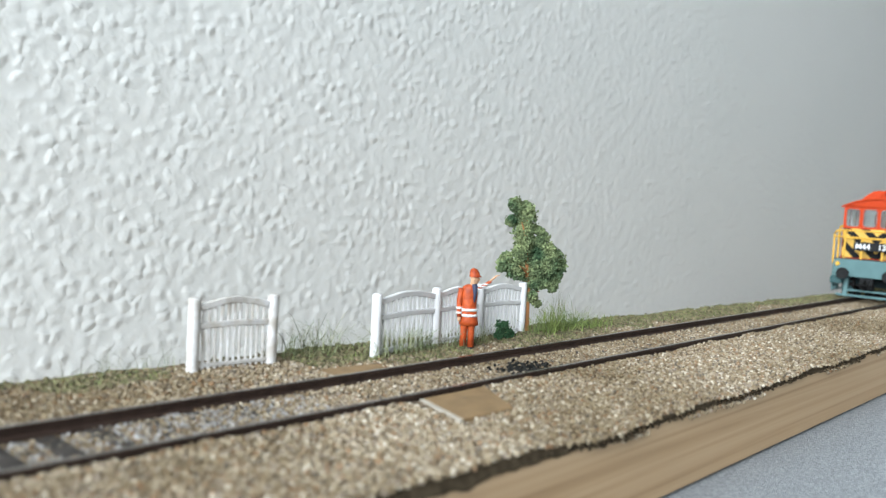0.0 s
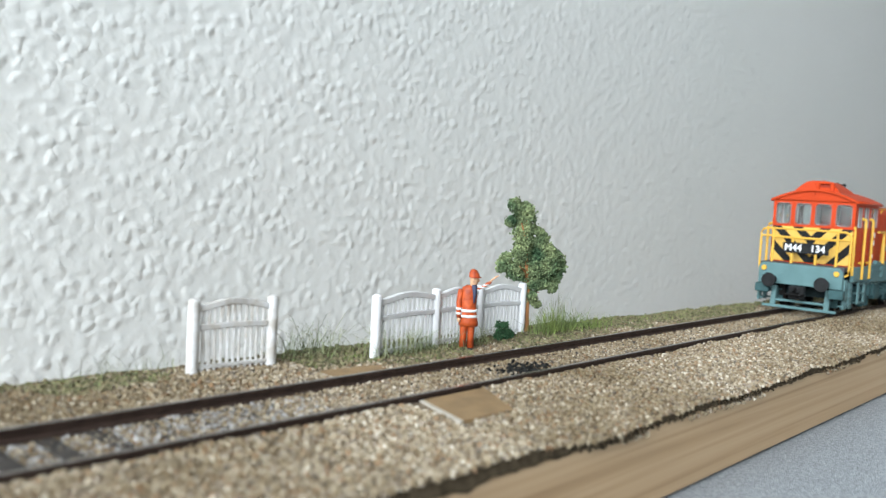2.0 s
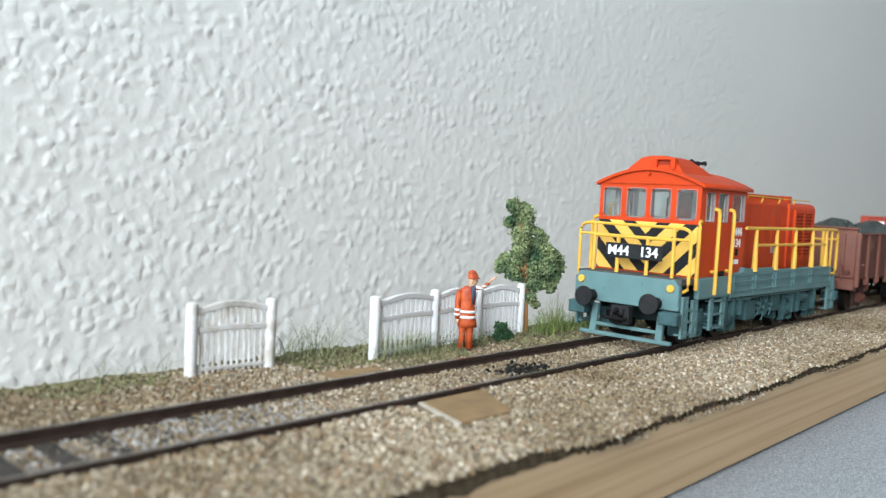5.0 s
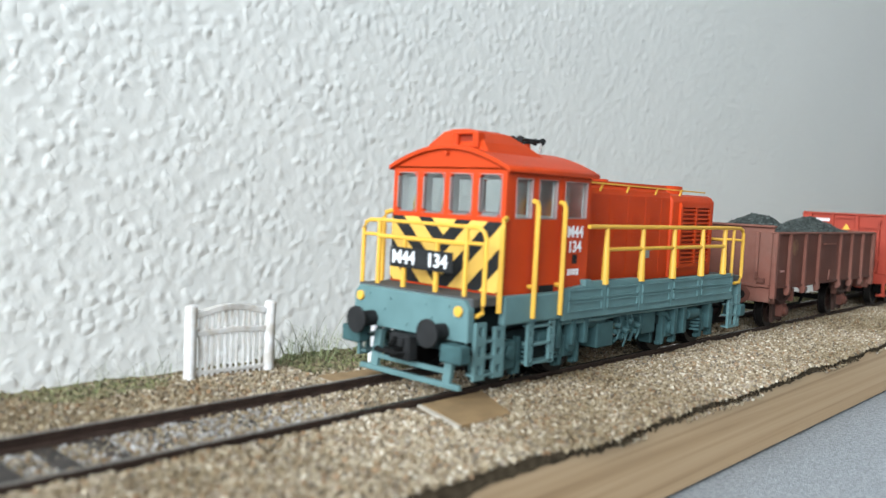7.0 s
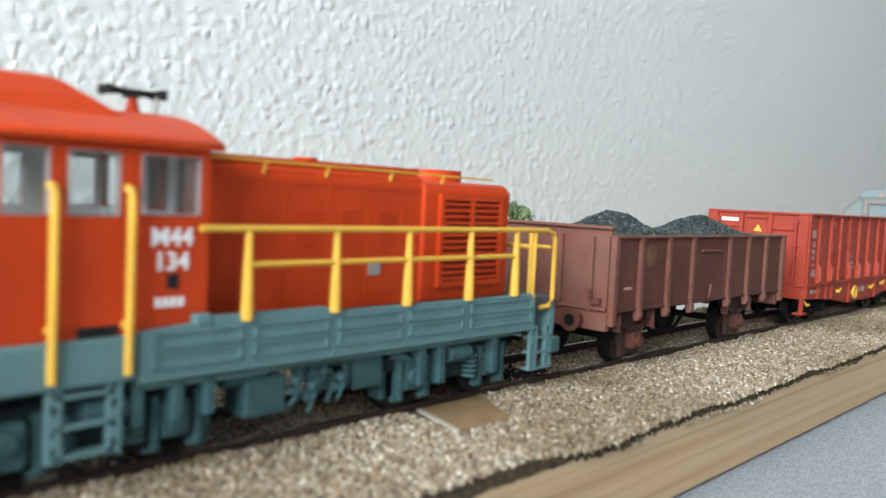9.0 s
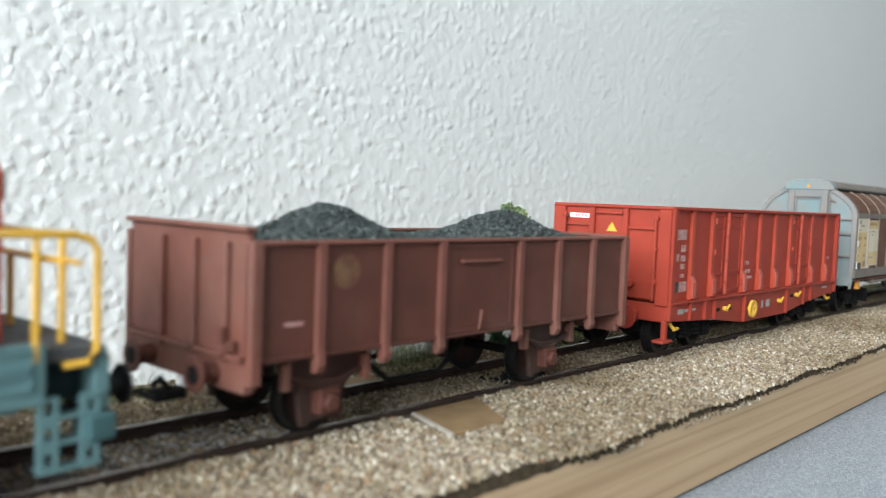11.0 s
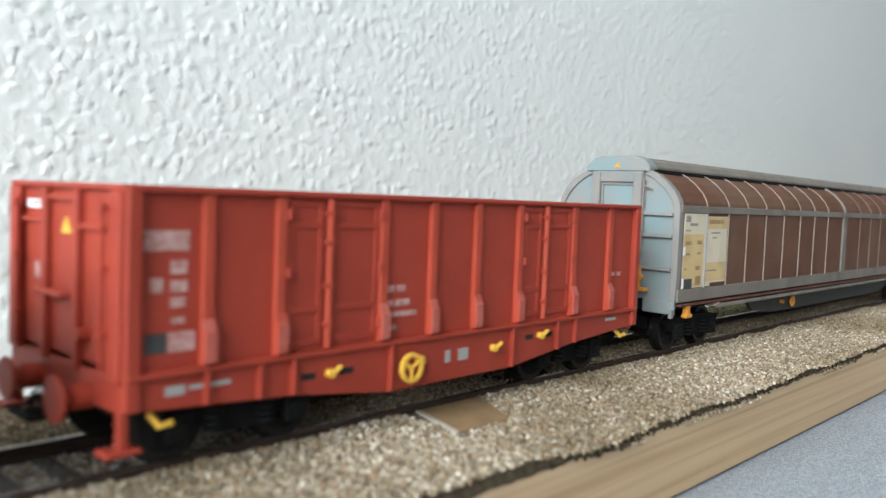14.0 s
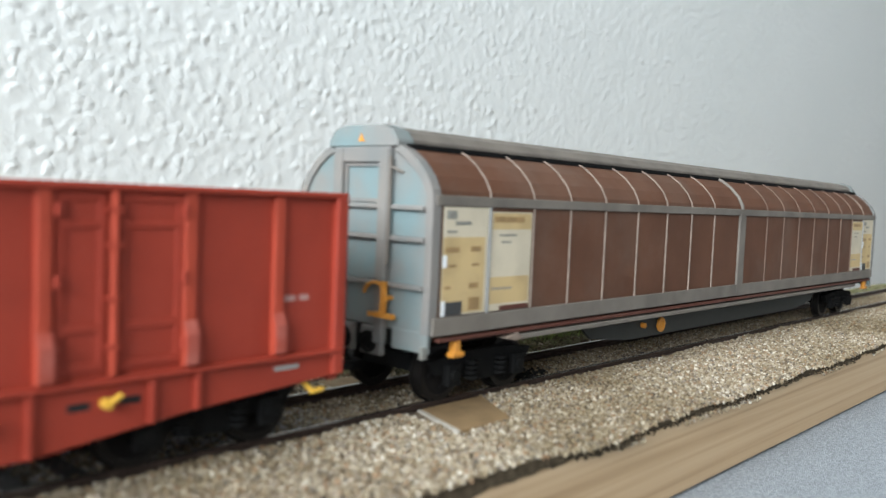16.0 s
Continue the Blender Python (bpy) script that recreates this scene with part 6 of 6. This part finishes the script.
def sliding_van():
    ob = thing("sliding_wall_van", 595, "grey and brown weathered sliding-wall bogie model van", "wagon")
    x0, x1 = 477.3, 712.8
    right = van_profile()
    full = [(-y, z) for y, z in right] + [(y, z) for y, z in reversed(right)]
    inner = [(y * 0.985, min(z, 43.2)) for y, z in full]
    core = part("body", Form().prism(inner, "x", x0 + 0.6, x1 - 0.6), SLIDE, ob, "brown sliding walls")
    for x, way in ((x0, -1), (x1, 1)):
        end = part("end_wall", Form().prism(full, "x", *sorted((x, x - way * 1.4))), END_BLUE, ob, "pale blue weathered end wall", bevel=0.3)
        rim_o, rim_i = van_profile(0.1), van_profile(-1.5)
        for s in (-1, 1):
            ro = [(s * y, z) for y, z in rim_o]
            ri = [(s * y, z) for y, z in reversed(rim_i)]
            part("end_rim", Form().prism(ro + ri, "x", *sorted((x + way * 0.5, x - way * 1.6))), END_GREY, end, "grey end frame", bevel=0.12)
        for yy in (-5.7, 5.7):
            part("end_post", Form().box(*sorted((x, x + way * 1.3)), yy - 1.15, yy + 1.15, 10.6, 43.0), END_GREY, end, "grey end post", bevel=0.2)
        part("end_post_top", Form().box(*sorted((x, x + way * 1.0)), -7.0, 7.0, 40.6, 43.2), END_GREY, end, bevel=0.2)
        for z in (33.4, 28.3, 20.6):
            part("end_bar", Form().box(*sorted((x, x + way * 1.0)), -15.0, 15.0, z - 0.4, z + 0.4), END_GREY, end, bevel=0.12)
        part("end_panel", Form().panel("x", x if way < 0 else x, -4.6, 4.6, 34.0, 40.8, [(-4.0, 4.0, 34.6, 40.0)], way * 0.4), END_GREY, end)
        cap = [(-8.6, 43.2), (8.6, 43.2), (8.6, 44.3), (7.2, 46.0), (4.5, 46.9), (-4.5, 46.9), (-7.2, 46.0), (-8.6, 44.3)]
        part("roof_cap", Form().prism(cap, "x", *sorted((x + way * 1.0, x - way * 3))), END_BLUE, end, "pale blue-grey roof end cap", bevel=0.25)
        part("warning_triangle", Form().prism([(-0.8, 44.1), (0.8, 44.1), (0, 45.4)], "x", *sorted((x + way * 1.0, x + way * 1.15))), ORANGE, end, "orange warning triangle")
        arc = [(x + way * 2.0, -5.6 + 2.7 * math.cos(a), 18.2 + 2.7 * math.sin(a)) for a in [0.3 + 0.33 * k for k in range(14)]]
        lev = Form().tube(arc, 0.34, 7).box(*sorted((x + way * 1.6, x + way * 2.4)), -10.2, -4.4, 15.2, 16.0).tube([(x, -7.6, 18.4), (x + way * 2.2, -7.6, 18.4)], 0.4, 8).box(*sorted((x + way * 1.7, x + way * 2.3)), -8.2, -7.2, 15.6, 21.2)
        part("brake_wheel", lev, ORANGE, end, "orange brake handwheel with lever", smooth=True)
        for s in (-1, 1):
            part("corner_skirt", Form().box(*sorted((x - way * 0.6, x + way * 0.4)), *sorted((s * 8.2, s * 16.2)), 10.2, 13.6), END_BLUE, ob, bevel=0.2)
            part("buffer_plate", Form().box(*sorted((x - way * 0.4, x + way * 0.7)), *sorted((s * 0.8, s * 6.2)), 8.4, 13.2), END_GREY, ob, "grey buffer plate", bevel=0.3)
            part("buffer_socket", Form().ring((x + way * 0.9, s * 3.2, 10.6), "x", 1.2, 1.9, 0.6, 16).tube([(x + way * 0.5, s * 3.2, 10.6), (x + way * 0.75, s * 3.2, 10.6)], 1.3, 14), CHASSIS, ob, "dark round socket")
            part("lamp_bracket", Form().box(*sorted((x, x + way * 1.2)), *sorted((s * 15.4, s * 16.2)), 9.4, 11.4), GREY, ob, bevel=0.1)
        ladder = Form().tube([(x + way * 1.2, -7.4, 24), (x + way * 1.2, -7.4, 41.6)], 0.28, 6).tube([(x + way * 1.2, -7.4, 40), (x + way * 0.2, -9.4, 39)], 0.25, 6)
        part("grab_rod", ladder, GREY_DIRTY, end)
        coupler(ob, x, way)
    # roof ridge with its dark gutter
    cap = [(-8.2, 43.0), (8.2, 43.0), (8.4, 44.4), (7.0, 45.8), (4.4, 46.7), (-4.4, 46.7), (-7.0, 45.8), (-8.4, 44.4)]
    part("roof_ridge", Form().prism(cap, "x", x0 + 2.8, x1 - 2.8), GREY_DIRTY, ob, "weathered grey roof ridge", bevel=0.2)
    mids = [503.6, 515.4, 527.9, 540.9, 553.9, 566.0, 578.3]
    lines = mids + [1190.1 - m for m in mids]
    for s in (-1, 1):
        part("gutter", Form().box(x0 + 1, x1 - 1, *sorted((s * 7.9, s * 9.5)), 42.9, 43.75), CHASSIS, ob, "dark roof gutter")
        y0, y1 = sorted((s * 16.2, s * 16.75))
        part("lower_rail", Form().box(x0 + 0.4, x1 - 0.4, y0, y1, 13.0, 16.0), GREY_DIRTY, ob, "weathered grey lower rail", bevel=0.12)
        part("upper_rail", Form().box(x0 + 0.4, x1 - 0.4, y0, y1, 33.9, 35.6), GREY_DIRTY, ob, "weathered grey upper rail", bevel=0.12)
        part("sliding_rail", Form().box(x0 + 2, x1 - 2, *sorted((s * 15.4, s * 16.9)), 12.0, 12.6), BROWN, ob, "brown sliding rail")
        part("foot_rail", Form().box(x0 + 22, x1 - 20, *sorted((s * 14.0, s * 17.0)), 10.6, 11.5), GREY_DIRTY, ob, "weathered grey foot rail", bevel=0.1)
        part("rail_bracket", Form().prism([(x0 + 18.6, 11.2), (x0 + 22, 10.4), (x0 + 24, 10.8), (x0 + 22.6, 12.0)], "y", *sorted((s * 15.0, s * 17.1))), LINE, ob, "pale bracket", bevel=0.15)
        curve = van_profile(0.14)[2:]
        for xa in lines:
            part("panel_edge", Form().box(xa - 0.15, xa + 0.15, *sorted((s * 16.4, s * 16.68)), 16.0, 33.9), LINE if xa < 595 else LINE_DULL, core)
            f = Form()
            f.tube([(xa, s * (y - 0.02), z) for y, z in curve], 0.16, 5)
            part("roof_edge", f, LINE if xa < 595 else LINE_DULL, core)
        for xa in (491.2, 698.9):
            f = Form().tube([(xa, s * (y - 0.02), z) for y, z in curve], 0.16, 5)
            part("roof_edge", f, LINE, core)
            part("panel_edge", Form().box(xa - 0.25, xa + 0.25, *sorted((s * 16.4, s * 16.72)), 16.0, 33.9), FRAME_GREY, core)
        f = Form().box(593.2, 596.8, *sorted((s * 16.2, s * 16.85)), 13.0, 35.6)
        f.tube([(595, s * y, z) for y, z in van_profile(0.1)[2:]], 0.5, 6)
        part("middle_post", f, GREY_DIRTY, ob, "weathered grey middle post", bevel=0.1)
        # printed panels at both ends
        for xa, xb in ((479.6, 490.7), (491.7, 503.0)):
            for mx in (0, 1):
                a, b = (xa, xb) if not mx else (1190.1 - xb, 1190.1 - xa)
                y_a, y_b = sorted((s * 16.4, s * 16.56))
                pl = part("printed_panel", Form().box(a, b, y_a, y_b, 16.2, 33.8 if xa < 490 else 33.2), CREAM, core, "cream printed panel")

                def ink(u0, u1, z0, z1, material, label, lay=16.6):
                    part("printed_block", Form().box(a + u0, a + u1, *sorted((s * 16.5, s * lay)), z0, z1), material, pl, label)

                if xa < 490:
                    ink(0.0, 10.4, 16.5, 28.9, OCHRE, "ochre lower block")
                    ink(0.9, 5.0, 16.2, 18.4, INK, "dark data block", 16.64)
                    ink(6.6, 9.4, 16.8, 18.9, OCHRE_DARK, "brown square", 16.64)
                    ink(0.0, 0.8, 16.2, 18.6, WHITE_INK, "white patch", 16.64)
                    ink(0.0, 0.9, 24.0, 26.0, WHITE_INK, "white patch", 16.64)
                    for u, w, z in ((0.5, 3.4, 26.4), (6.8, 2.6, 26.5), (1.0, 2.2, 24.0), (7.2, 1.8, 24.1), (0.6, 1.4, 20.5), (6.6, 2.4, 20.4)):
                        ink(u, u + w, z, z + 0.9 if z > 26 or u > 6.5 and z < 21 else z + 0.45, OCHRE_DARK, "unreadable brown print", 16.64)
                    ink(0.6, 3.0, 31.8, 33.2, PRINT_GREY, "unreadable grey print", 16.64)
                    ink(2.8, 6.6, 30.9, 31.5, PRINT_GREY, "unreadable grey print", 16.64)
                    ink(0.8, 3.2, 29.6, 30.0, PRINT_GREY, "unreadable grey print", 16.64)
                else:
                    ink(0.2, 11.0, 30.2, 33.0, OCHRE, "ochre block")
                    ink(0.6, 9.0, 31.4, 32.4, OCHRE_DARK, "rubbed brown print", 16.64)
                    ink(0.0, 10.9, 17.4, 22.0, OCHRE, "ochre lower block")
                    ink(2.8, 11.1, 16.2, 17.0, BROWN, "brown strip", 16.64)
                    for u, w, z in ((2.2, 5.2, 29.0), (2.8, 3.4, 27.8), (0.6, 5.6, 19.8)):
                        for k in range(int(w / 0.7)):
                            ink(u + k * 0.7, u + k * 0.7 + 0.5, z, z + 0.4, PRINT_GREY, "unreadable dark print", 16.64)
        # underframe truss, hooks and wheel
        truss = [(524, 11.6), (530, 7.2), (545, 5.6), (645, 5.6), (660, 7.2), (666, 11.6)]
        part("truss_beam", Form().prism(truss, "y", *sorted((s * 12.4, s * 13.2))), TRUSS, ob, "dark grey truss beam")
        part("brake_wheel", Form().ring((559.0, s * 13.8, 8.0), "y", 1.1, 1.7, 0.5, 18).box(558.7, 559.3, *sorted((s * 13, s * 14)), 6.6, 9.4), ORANGE, ob, "orange brake handwheel")
        part("crank_knob", Form().tube([(551.0, s * 13.0, 8.4), (551.0, s * 14.2, 8.4)], 0.6, 10), ORANGE, ob, "orange knob")
        for xa in (484.2, 706.0):
            part("tie_hook", Form().box(xa - 0.9, xa + 0.9, *sorted((s * 15.2, s * 16.6)), 9.2, 12.6).box(xa - 1.5, xa + 1.7, *sorted((s * 15.2, s * 16.8)), 9.0, 10.0), ORANGE, ob, "orange tie-down hook", bevel=0.3)
    part("underframe", Form().box(x0 + 1, x1 - 1, -12.4, 12.4, 10.4, 13.0), CHASSIS, ob, "black underframe")
    black_bogie(ob, 497.0, 5.0, CHASSIS)
    black_bogie(ob, 693.0, 5.0, CHASSIS)
    return ob


TRAIN = [(locomotive(), 160), (coal_wagon(), 282.5), (red_wagon(), 405.3), (sliding_van(), 598.3)]


def motions():
    """The whole train rolls to the left; each wheelset turns as far as it rolls."""
    for ob, x in TRAIN:
        walk(ob, [(t, pose((x + s) / 1000, 0, 0)) for t, s in RUN])
    times, way = zip(*RUN)
    for wheel, x, r in WHEELS:
        rows = []
        steps = 140
        for i in range(steps + 1):
            t = 16.0 * i / steps
            d = float(np.interp(t, times, way))
            rows.append((t, pose(x / 1000, 0, r / 1000, 0, math.degrees(d / r), 0)))
        walk(wheel, rows)


motions()
